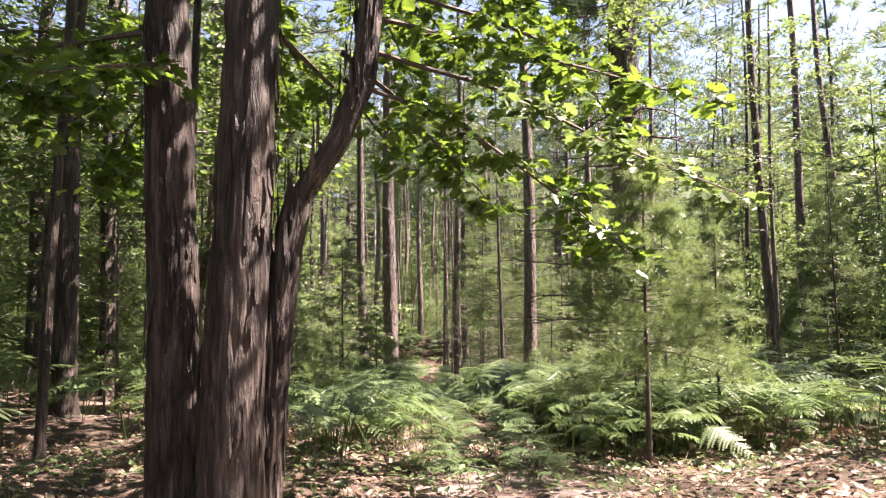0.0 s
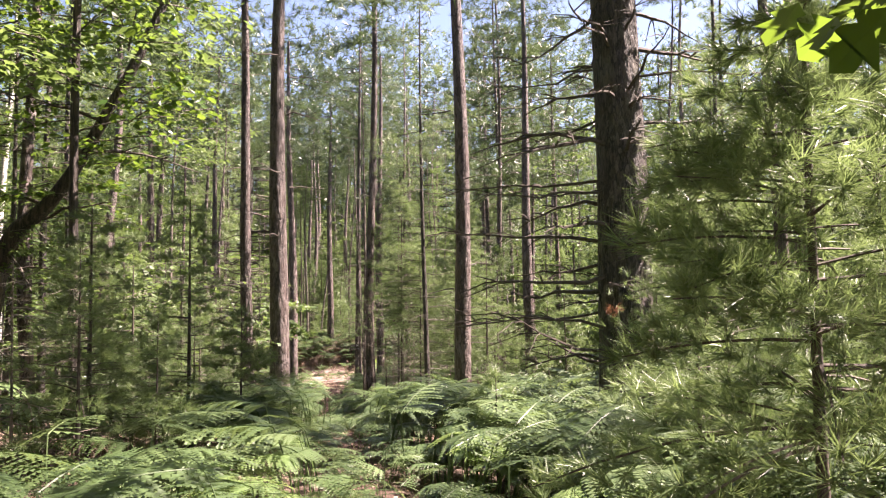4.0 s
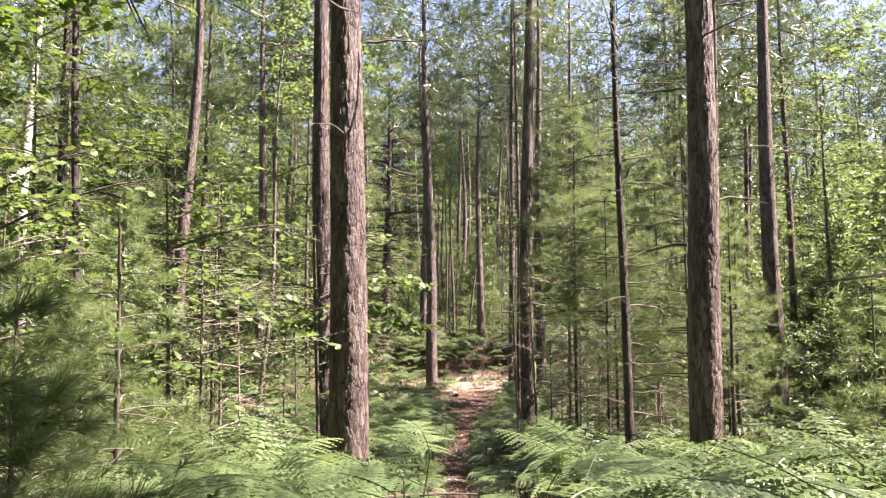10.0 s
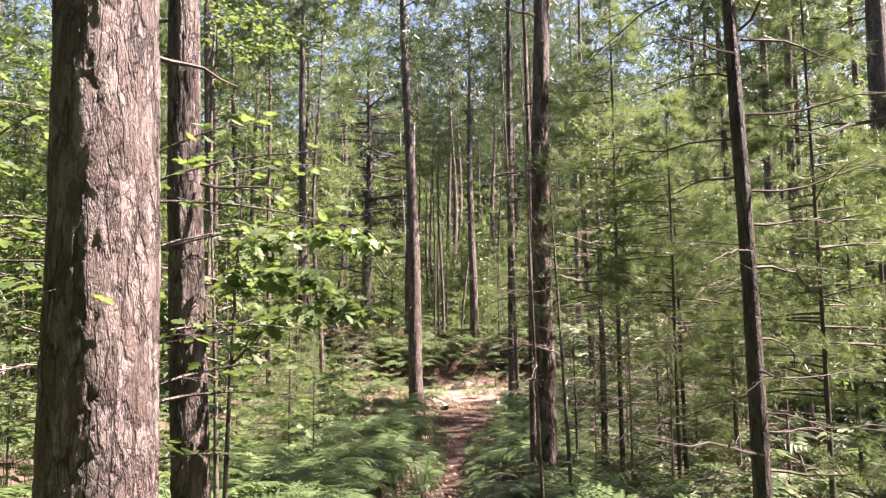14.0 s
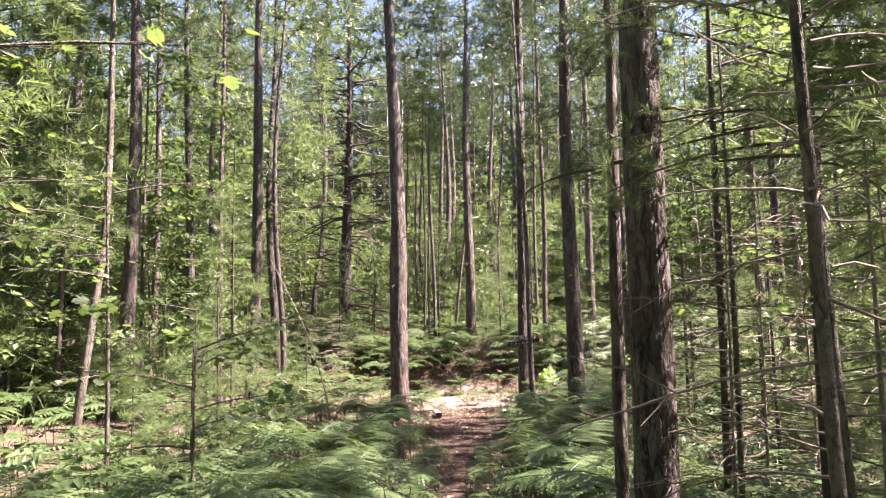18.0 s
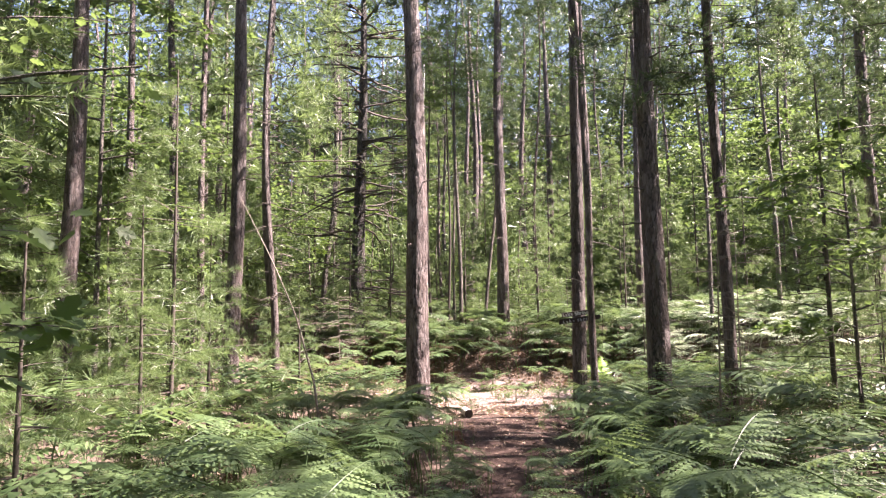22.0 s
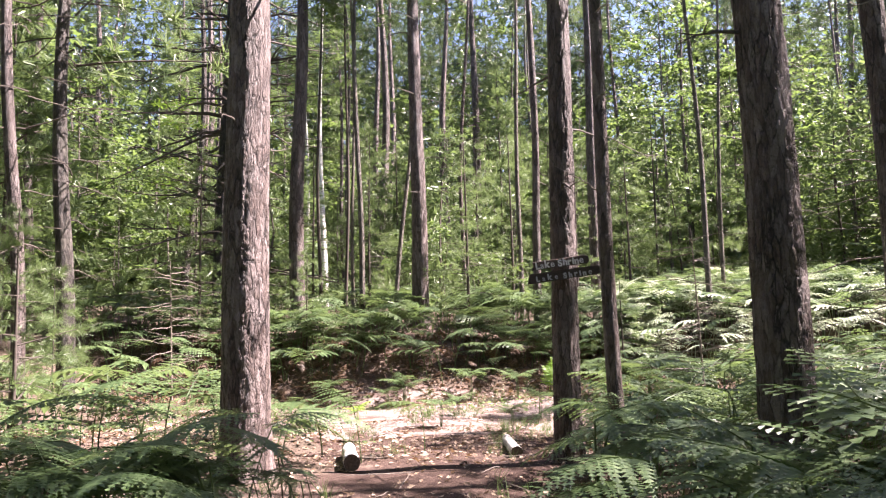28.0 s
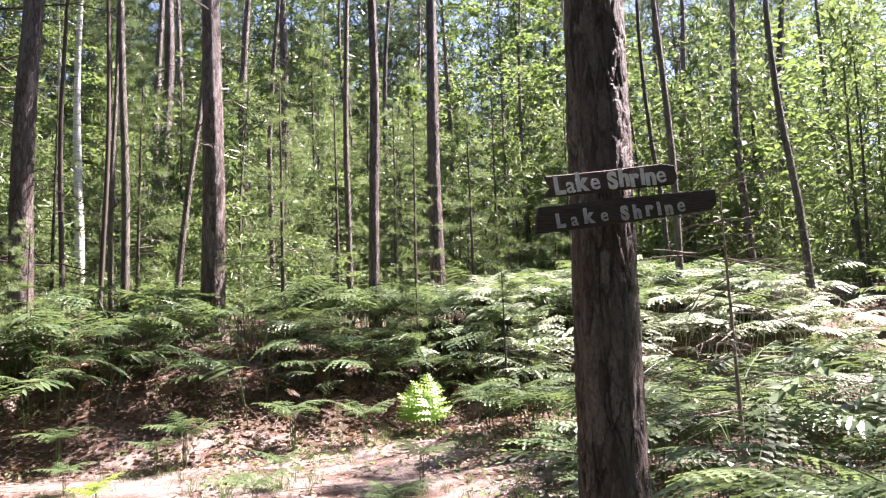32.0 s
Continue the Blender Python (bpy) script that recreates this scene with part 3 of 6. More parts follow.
def needle_crown(seed, height, radius, limbs, tufts, template, size, shape, mat, wood, low=0.0):
    """Whorled limbs from low to height, each set with needle tufts along its outer part."""
    rng = np.random.default_rng(seed)
    s = Soup()
    at, yaws, tilts = [], [], []
    for i in range(limbs):
        u = (i + rng.uniform(0, 1)) / limbs
        z = low + (height - low) * u
        ln = radius * shape(u) * rng.uniform(0.65, 1.15)
        yaw = rng.uniform(0, 6.28)
        rise, droop = rng.uniform(-0.05, 0.3), rng.uniform(0.0, 0.3)
        q = np.linspace(0, 1, 5)
        pts = np.stack([np.sin(yaw) * q * ln, np.cos(yaw) * q * ln, z + ln * (rise * q - droop * q ** 2)], 1)
        tube(s, pts, 0.008 * ln * (1 - 0.8 * q) + 0.002, 3, 1)
        n = max(2, int(tufts * (0.35 + shape(u))))
        for _ in range(n):
            w = rng.uniform(0.18, 1.0) ** 0.7
            side = rng.normal(0, 0.22) * ln * (1.1 - 0.5 * w)
            c = np.array([np.interp(w, q, pts[:, k]) for k in range(3)])
            c += [math.cos(yaw) * side, -math.sin(yaw) * side, rng.normal(0, 0.05 * ln) - 0.1 * abs(side)]
            at.append(c)
            yaws.append(yaw + rng.normal(0, 0.6) + 0.9 * np.sign(side) * min(1, abs(side) * 3))
            tilts.append(rng.normal(0.35, 0.35))
    at, yaws, tilts = np.array(at), np.array(yaws), np.array(tilts)
    m = turns(yaws, tilts, rng.uniform(0, 6.28, len(at)))
    pick = rng.integers(0, len(template), len(at))
    for k, t in enumerate(template):
        sel = pick == k
        if sel.any():
            s.spread(t, m[sel], size * rng.uniform(0.75, 1.2, sel.sum()), at[sel])
    return s.mesh("crown", [mat, wood])


def leaf_crown(seed, height, radius, limbs, leaves, template, size, mat, wood, low=0.25, flat=0.25, up=0.25):
    """Spreading limbs with flat sprays of leaves."""
    rng = np.random.default_rng(seed)
    s = Soup()
    at, yaws = [], []
    for i in range(limbs):
        u = low + (1 - low) * (i + rng.uniform(0, 1)) / limbs
        ln = radius * (0.35 + 0.8 * math.sin(min(1, (u - low) / (1 - low) + 0.15) * 2.6)) * rng.uniform(0.6, 1.15)
        yaw = rng.uniform(0, 6.28)
        q = np.linspace(0, 1, 5)
        rise = rng.uniform(0.05, 0.2 + up)
        pts = np.stack([np.sin(yaw) * q * ln, np.cos(yaw) * q * ln, height * u + ln * (rise * q - 0.18 * q ** 2)], 1)
        tube(s, pts, 0.009 * ln * (1 - 0.8 * q) + 0.0015, 4, 1)
        twigs = 4 + int(3 * ln)
        for _ in range(twigs):
            w = rng.uniform(0.2, 1.0)
            c0 = np.array([np.interp(w, q, pts[:, k]) for k in range(3)])
            a2 = yaw + rng.normal(0, 0.9)
            l2 = ln * rng.uniform(0.12, 0.4)
            d2 = np.array([math.sin(a2), math.cos(a2), rng.normal(0.02, 0.15)]) * l2
            tube(s, np.stack([c0, c0 + d2 * 0.5, c0 + d2]), [0.003, 0.002, 0.001], 3, 1)
            n = max(2, int(leaves / limbs / twigs))
            e = rng.uniform(0.1, 1.1, n)
            pos = c0 + d2 * e[:, None] + rng.normal(0, 1, (n, 3)) * np.array([0.06, 0.06, 0.06 * flat * 2]) * max(0.5, ln)
            at.append(pos)
            yaws.append(a2 + rng.normal(0, 0.9, n))
    at, yaws = np.concatenate(at), np.concatenate(yaws)
    n = len(at)
    m = turns(yaws, rng.normal(-0.2, 0.3, n), rng.normal(0, 0.45, n))
    s.spread(template, m, size * rng.uniform(0.6, 1.2, n), at)
    return s.mesh("crown", [mat, wood])


def cone(u):
    return 1.05 - 0.9 * u


def dome(u):
    return 0.35 + 0.75 * math.sin(math.pi * min(1, u * 0.85 + 0.15))


# crowns that many trees share
PINE_TOPS = [needle_crown(s, 9.5, 2.7, 46, 12, TUFT_FAR, 0.42, dome, RED_NEEDLE, DARK_TWIG) for s in range(4)]
WHITE_TOPS = [needle_crown(s + 10, 11.5, 2.8, 60, 14, TUFT_FAR, 0.38, cone, NEEDLE, DARK_TWIG) for s in range(3)]
LEAF_TOPS = [leaf_crown(s + 20, 9.0, 3.0, 30, 2600, KITE, 0.2, MAPLE, GREY_BARK, 0.05) for s in range(3)]
DEAD_SETS = [dead_branches(s, 34, 1.6, 9.0, 0.3, 1.1, 18) for s in range(5)]
LOW_TOPS = [needle_crown(s + 50, 11.5, 2.8, 60, 22, TUFT_COARSE, 0.24, cone, NEEDLE, DARK_TWIG) for s in range(2)]
YOUNG_PINES = [needle_crown(s + 30, h, r, int(h * 11), 15, TUFT_COARSE, 0.18, cone, NEEDLE, DARK_TWIG, 0.35) for s, (h, r) in enumerate([(2.2, 0.8), (3.4, 1.0), (4.6, 1.25), (6.2, 1.5), (3.0, 1.1)])]
YOUNG_LEAFY = [leaf_crown(s + 40, h, r, int(7 + h * 3), n, KITE, 0.11, mat, GREY_BARK, 0.3) for s, (h, r, n, mat) in enumerate([(2.4, 0.9, 900, MAPLE), (3.6, 1.2, 1600, MAPLE), (4.8, 1.5, 2300, MAPLE), (6.5, 1.8, 3200, MAPLE), (8.0, 1.9, 3800, OAK_LEAF)])]
FAR_PINES = [needle_crown(s + 70, h, r, int(h * 8), 13, TUFT_FAR, 0.35, cone, NEEDLE, DARK_TWIG, 0.3) for s, (h, r) in enumerate([(2.4, 0.9), (3.6, 1.2), (5.0, 1.5), (7.0, 1.9), (9.0, 2.2)])]
FAR_LEAFY = [leaf_crown(s + 80, h, r, int(6 + h * 2), n, KITE, 0.17, mat, GREY_BARK, 0.2) for s, (h, r, n, mat) in enumerate([(2.4, 1.0, 800, MAPLE), (3.6, 1.3, 1300, MAPLE), (5.0, 1.7, 1900, MAPLE), (7.5, 2.0, 2800, MAPLE), (9.5, 2.2, 3400, MAPLE)])]
YOUNG_H = {"far_pine": [2.4, 3.6, 5.0, 7.0, 9.0], "far_leafy": [2.4, 3.6, 5.0, 7.5, 9.5], "pine": [2.2, 3.4, 4.6, 6.2, 3.0], "leafy": [2.4, 3.6, 4.8, 6.5, 8.0]}


def thing(name, x, y, label, category, group="", sink=0.0, turn=0.0, scale=1.0):
    e = new(name)
    e.empty_display_size = 0.2
    e.matrix_world = Matrix.LocRotScale((x, y, float(ground_z(x, y)) - sink), Euler((0, 0, turn)), (scale,) * 3)
    return tagged(e, label, category, group)


def tall_tree(name, x, y, dia, label, bark, lean=(0, 0), height=18.0, top=None, top_z=8.5, top_scale=1.0, dead=None, relief=0.0, fine_to=0.0, sides=14,
              seed=1, group="pine trunks", bow=None, flare=0.35, bend=0.05, turn=0.0):
    e = thing(name, x, y, label, "tree", group, turn=0.0)
    part("trunk", trunk_mesh("trunk", dia, height, bark, seed, lean, sides, relief, fine_to, bend, flare, bow), e)
    if top is not None:
        c = part("crown", top, e)
        c.matrix_basis = Matrix.LocRotScale((lean[0] * top_z, lean[1] * top_z, top_z), Euler((0, 0, seed * 2.4)), (top_scale,) * 3)
    if isinstance(dead, list):
        for me in dead:
            part("branch", me, e)
    elif dead is not None:
        b = tagged(part("branch_tangle", dead, e, "thin dead lower branches"), kind="stuff")
        b.matrix_basis = pose(0, 0, 0, 0, 0, seed * 77)
    return e


RP = "tall straight red pine with scaly bark"
near = dict(relief=0.006, fine_to=6.0, sides=112)
mid = dict(relief=0.012, fine_to=5.0, sides=32)
KEY = [
    # name, x, y, diameter, lean, bark, label, extra
    ("red_pine", -1.47, 21.05, 0.41, (0.007, 0.002), RED_PINE, RP + " beside the trail", near),
    ("red_pine", -2.51, 24.34, 0.30, (-0.02, 0.0), RED_PINE, RP + " with a few dead stubs", near),
    ("red_pine", 2.61, 22.74, 0.39, (-0.008, 0.0), RED_PINE, RP + " above the ferns", near),
    ("red_pine", 6.08, 30.7, 0.42, (0, 0), RED_PINE, RP, mid),
    ("red_pine", -3.02, 42.88, 0.44, (-0.018, -0.004), RED_PINE, RP + " by the clearing", near),
    ("red_pine", 0.09, 43.56, 0.27, (0.014, 0.006), RED_PINE, "slim red pine that carries the trail sign", dict(near, bend=0.005)),
    ("red_pine", 1.19, 40.99, 0.37, (0.009, 0.003), RED_PINE, RP + " with thick ridged bark", near),
    ("red_pine", 2.52, 41.7, 0.22, (0.0, 0), RED_PINE, "slim red pine among the ferns", mid),
    ("red_pine", 0.51, 28.94, 0.28, (0.017, 0), RED_PINE, "red pine with rough brown bark close to the trail", near),
    ("red_pine", -7.16, 43.75, 0.36, (0.018, 0.001), RED_PINE, RP, mid),
    ("red_pine", -9.69, 41.86, 0.4, (0, 0), RED_PINE, RP, mid),
    ("red_pine", -14.0, 46.7, 0.48, (0, 0), RED_PINE, RP, mid),
    ("red_pine", -11.83, 47.9, 0.25, (0, 0), RED_PINE, RP, {}),
    ("red_pine", -9.15, 46.85, 0.19, (0, 0), RED_PINE, "slim red pine in the thicket", {}),
    ("red_pine", -1.65, 54.77, 0.43, (0.004, 0), RED_PINE, RP + " on the bank", mid),
    ("red_pine", 0.55, 68.2, 0.44, (0, 0), RED_PINE, RP, {}),
    ("red_pine", 1.41, 55.5, 0.22, (0, 0), RED_PINE, "slim red pine on the bank", mid),
    ("red_pine", 1.18, 57.1, 0.14, (0.01, 0), GREY_BARK, "thin pine pole on the bank", {}),
    ("red_pine", 3.81, 59.3, 0.38, (0, 0), RED_PINE, RP, mid),
    ("red_pine", 7.56, 17.35, 0.24, (-0.02, 0), RED_PINE, "slim reddish pine in open wood", mid),
    ("red_pine", 9.92, 20.6, 0.28, (-0.015, 0), RED_PINE, "slim reddish pine in open wood", mid),
    # the next nine pines are added for shade, their crowns out of view
    ("red_pine", 7.4, 26.3, 0.24, (0.01, 0), RED_PINE, "slim reddish pine in open wood", mid),
    ("red_pine", 6.3, 40.2, 0.3, (0, 0), RED_PINE, RP, mid),
    ("red_pine", 6.7, 43.6, 0.26, (0.01, 0), RED_PINE, RP, mid),
    ("red_pine", 7.2, 46.4, 0.3, (-0.01, 0), RED_PINE, RP, {}),
    ("red_pine", 9.0, 38.0, 0.24, (0, 0), RED_PINE, RP, {}),
    ("red_pine", 8.7, 41.4, 0.22, (0.01, 0), RED_PINE, RP, {}),
    ("red_pine", 5.6, 33.2, 0.2, (0, 0), RED_PINE, "slim red pine among the ferns", mid),
    ("red_pine", 9.4, 49.6, 0.24, (0, 0), RED_PINE, RP, {}),
    ("red_pine", 6.0, 36.0, 0.24, (0, 0), RED_PINE, RP, mid),
    ("white_pine", -7.4, 57.3, 0.57, (0.02, 0), WHITE_PINE, "dark white pine with many bare whorled limbs", mid),
    ("white_pine", -11.83, 50.9, 0.34, (-0.025, 0), WHITE_PINE, "grey pine trunk in the thicket", {}),
    ("oak_tree", -5.66, 11.3, 0.36, (0.01, 0), OAK_BARK, "dark oak trunk in the shade", mid),
    ("oak_tree", -7.1, 16.0, 0.36, (0, 0), OAK_BARK, "dark oak trunk in the shade", mid),
    # three slender oaks, their crowns added to shade the left side
    ("oak_tree", -3.55, 10.4, 0.13, (0.01, 0), OAK_BARK, "slender dark oak, crown added to shade the left side", {}),
    ("oak_tree", -5.3, 14.3, 0.17, (0, 0.01), OAK_BARK, "slender dark oak, crown added to shade the left side", {}),
    ("oak_tree", -4.2, 17.4, 0.15, (-0.01, 0), OAK_BARK, "slender dark oak, crown added to shade the left side", {}),
    ("oak_tree", -4.4, 8.3, 0.11, (0.03, 0), OAK_BARK, "slender dark young oak", {}),
]
# height and scale of crowns out of view, set for the shade they cast
CROWNS = {(7.56, 17.35): (10.0, 0.8), (9.92, 20.6): (11.0, 0.5), (7.4, 26.3): (11.0, 0.45), (6.7, 43.6): (5.4, 0.64), (7.2, 46.4): (5.2, 0.7), (9.4, 49.6): (6.5, 0.7)}
for n, (name, x, y, dia, lean, bark, label, extra) in enumerate(KEY):
    tops = {"red_pine": PINE_TOPS, "white_pine": WHITE_TOPS, "oak_tree": LEAF_TOPS}[name]
    dead = single_branches(n + 60, 9, 2.8, 8.5, 1.0, lean, start=dia * 0.4) if name == "red_pine" and dia > 0.2 else None
    shade = 5.5 < x < 9.1 and 32 < y < 47
    if (x, y) == (-7.4, 57.3):
        dead = single_branches(5, 105, 0.8, 13, 3.0, lean, DARK_TWIG, 0.05, twigs=(2, 6))
    if name == "oak_tree":
        top_z, size = 5.6 if x > -4.8 else 3.1, 1.05
    elif (x, y) in CROWNS:
        top_z, size = CROWNS[x, y]
    elif (x, y) in ((1.19, 40.99), (2.52, 41.7)):
        top_z, size = 5.4, 0.45 + 0.4 * dia
    elif shade:
        top_z, size = (6.4, 0.42) if y > 42 else (8.6, 0.9)
    else:
        # crowns above the view, sized to close off the sky overhead
        top_z, size = 11.0 + (n * 0.61) % 2, 0.45 + 0.4 * dia if x > 2.3 else 0.95
    tall_tree(name, x, y, dia, label, bark, lean, 15 + 5 * ((n * 0.37) % 1), tops[n % 3], top_z, size, dead, seed=n + 3, **extra)

# ---- the wood around ----
taken = [(k[1], k[2]) for k in KEY]


def clear_of(x, y, room):
    return all((x - a) ** 2 + (y - b) ** 2 > room * room for a, b in taken)


def glade(x, y):
    """The thin strip through the young growth in which the birches stand free."""
    return 53 < y < 66 and abs(x + 1.3 + (y - 39) * 0.165) < 0.9


def open_view(x, y):
    """Whether a place lies out of the corridor along the trail and out of the hollow."""
    if y < 52.5:
        return abs(x - float(trail_x(y))) > (3.4 if y < 38 else 5.6)
    return True


rng = np.random.default_rng(12)
made = 0
while made < 250:
    x, y = rng.uniform(-30, 30), rng.uniform(-18, 104)
    if rng.uniform() < (abs(x) - 15) / 30 or (46 < y < 60 and 1.5 < x < 9) or (1.5 < x < 15 and min(abs(y - 21.05 - 0.1 * x), abs(y - 42.9 - 0.1 * x)) < 1.3) or not open_view(x, y) or (y < 50 and abs(x - trail_x(y)) < 5.0) or (2 < x < 9 and y < 22) or not clear_of(x, y, 1.9):
        continue
    taken.append((x, y))
    u = rng.uniform()
    ahead = x - float(trail_x(y))
    light = 0.34 if 0 < ahead < (19 if 38 < y < 58 else 15) and y < 66 and rng.uniform() < 0.93 else 1.0  # open crowns where the sun comes in
    if light < 1 and rng.uniform() < 0.5:
        light = 0.8
    lift = 6.5 if light < 1 else 0.0
    if 5 < x < 18 and 46 < y < 63:
        light, lift = 0.3, 8.0
    # larger crowns, those behind the start unseen, added to cut skylight
    if not 0 < ahead < (19 if 38 < y < 58 else 15) or y > 80:
        light = 1.4
    if 56 < y < 80:
        light, lift = 0.5, 5.0
    if abs(ahead) < 10:
        lift = max(lift, 4.0)
    dia = rng.uniform(0.12, 0.4) if y > 6 else rng.uniform(0.2, 0.4)
    turn = rng.normal(0, 0.022, 2)
    if u < 0.55:
        tall_tree("red_pine", x, y, dia, "tall thin red pine in the wood", RED_PINE, turn, rng.uniform(15, 20), PINE_TOPS[made % 4], rng.uniform(6.5, 9) + lift, rng.uniform(0.6, 0.9) * light,
                  DEAD_SETS[made % 5] if rng.uniform() < 0.75 else None, sides=9, bend=0.14, seed=made + 100, group="wood beyond the trail")
    elif u < 0.9:
        tall_tree("white_pine", x, y, dia, "dark white pine in the wood", WHITE_PINE, turn, rng.uniform(15, 20), WHITE_TOPS[made % 3], rng.uniform(2.5, 7) + lift, rng.uniform(0.65, 1.0) * light,
                  DEAD_SETS[made % 5], sides=9, bend=0.14, seed=made + 100, group="wood beyond the trail")
    else:
        tall_tree("maple_tree", x, y, dia * 0.7, "slender grey-barked maple in the wood", GREY_BARK, turn * 1.2, rng.uniform(12, 16), LEAF_TOPS[made % 3], rng.uniform(3.5, 6) + lift, rng.uniform(0.6, 1.0) * light,
                  None, sides=9, bend=0.14, seed=made + 100, group="wood beyond the trail")
    made += 1

YOUNG_TRUNK = {}


def young_tree(x, y, sort, k, scale, turn, group, label=""):
    """A young tree: a thin stem and its crown, shared shapes."""
    h = YOUNG_H[sort][k]
    key = (sort, k)
    pine = sort.endswith("pine")
    if key not in YOUNG_TRUNK:
        YOUNG_TRUNK[key] = trunk_mesh("trunk", 0.011 * h + 0.008, h * 1.02, DARK_TWIG if pine else GREY_BARK, k + 7, (0, 0), 6, 0, 0, 0.03, 0.2)
    e = thing("white_pine_sapling" if pine else "maple_sapling", x, y, label or ("young white pine with soft green needles" if pine else "young maple with layered light green leaves"),
              "sapling", group, 0.0, turn, scale)
    part("trunk", YOUNG_TRUNK[key], e)
    part("crown", {"pine": YOUNG_PINES, "leafy": YOUNG_LEAFY, "far_pine": FAR_PINES, "far_leafy": FAR_LEAFY}[sort][k], e)
    return e


made = 0
while made < 470:
    x, y = rng.normal(0, 13), rng.uniform(5, 96)
    off = abs(x - float(trail_x(y)))
    if (1 < x < 10 and y < 15) or (y < 19 and abs(x - 0.15 + (y - 2.5) * 0.405) < 0.9) or glade(x, y) or (46 < y < 63 and 2.5 < x < 14) or (50 < y < 57 and -10 < x < -5):
        continue
    if not open_view(x, y) or not clear_of(x, y, 0.7) or off < np.interp(y, [5, 12, 40, 50, 52.5, 54], [5.5, 3.6, 4.2, 6.5, 6.0, 0.0]):
        continue
    taken.append((x, y))
    pine = rng.uniform() < 0.62
    k = int(rng.integers(0, 5)) if off < 9 else int(rng.integers(1, 5))
    if x > trail_x(y) and off < 12 and y < 60:
        k = min(k, (1 if off < 7 else 2) if y < 46 else 0)
    if off < 9 and y < 64:
        young_tree(x, y, "pine" if pine else "leafy", k % 3 if off < 6 else k, rng.uniform(0.75, 1.25), rng.uniform(0, 6.28), "undergrowth of saplings")
    else:
        young_tree(x, y, "far_pine" if pine else "far_leafy", k, rng.uniform(0.8, 1.3), rng.uniform(0, 6.28), "undergrowth of saplings")
    made += 1


def thicket():
    """The rest of the undergrowth, too thick to tell stem from stem: boughs of needles and sprays of leaves."""
    r = np.random.default_rng(90)
    s = Soup()
    at, yaws, size, kites, kyaw, ksize = [], [], [], [], [], []
    n = 0
    while n < 1420:
        y = r.uniform(-12, 100)
        x = r.normal(0, 15) if y < 62 else r.uniform(-1, 1) * (22 + 0.25 * y)
        side = x - float(trail_x(y))
        off = abs(side)
        if glade(x, y) or (y < 57 and off < 8.5) or (44 < y < 63 and 1 < x < 14) or (49 < y < 58 and -11 < x < -3):
            continue
        n += 1
        deep = y > 72 or off > 13
        h = r.uniform(2.5, 6) if not deep else r.uniform(3, 13)
        if side > 0 and y < 62:
            h = min(h, max(2.2, 0.62 * off - 2))
        z = float(ground_z(x, y))
        if r.uniform() < 0.6:
            tube(s, [(x, y, z - 0.2), (x + r.normal(0, 0.15), y, z + h * 0.5), (x + r.normal(0, 0.3), y, z + h)], [0.008 * h, 0.006 * h, 0.008], 4, 2 + int(r.uniform() < 0.5))
        if r.uniform() < 0.58:
            k = int((17 if deep else 19) * h)
            u = r.uniform(0.06, 1, k)
            a = np.round(r.uniform(0, 6.28, k) * 2.2) / 2.2 + r.normal(0, 0.12, k)
            d = (0.5 + 0.17 * h) * (1.08 - u) * r.uniform(0.2, 1, k) ** 0.6
            at.append(np.stack([x + d * np.sin(a), y + d * np.cos(a), z + h * u], 1))
            yaws.append(a + r.normal(0, 0.5, k))
            size.append(r.uniform(0.32, 0.5, k) * (1.25 if deep else 0.9))
        else:
            k = int((46 if deep else 90) * h)
            u = r.uniform(0.1, 1, k)
            u = np.round(u * h * 1.6) / (h * 1.6) + r.normal(0, 0.025, k)
            a = r.uniform(0, 6.28, k)
            d = (0.6 + 0.16 * h) * r.uniform(0.05, 1, k) ** 0.5
            kites.append(np.stack([x + d * np.sin(a), y + d * np.cos(a), z + h * u], 1))
            kyaw.append(a)
            ksize.append(r.uniform(0.17, 0.3, k) * (1.1 if deep else 0.55))
    at, yaws, size = np.concatenate(at), np.concatenate(yaws), np.concatenate(size)
    m = turns(yaws, r.normal(0.25, 0.35, len(at)), r.uniform(0, 6.28, len(at)))
    half = len(at) // 2
    s.spread(TUFT_WISP[0], m[:half], size[:half], at[:half])
    s.spread(TUFT_WISP[1], m[half:], size[half:], at[half:])
    at, k = np.concatenate(kites), sum(len(q) for q in kyaw)
    s.spread(KITE, turns(np.concatenate(kyaw), r.normal(-0.15, 0.35, k), r.normal(0, 0.5, k)), np.concatenate(ksize), at, 1)
    return tagged(new("thicket", s.mesh("thicket", [NEEDLE, MAPLE, DARK_TWIG, GREY_BARK])), "thick green undergrowth of young pines and maples", "undergrowth", kind="stuff")


thicket()


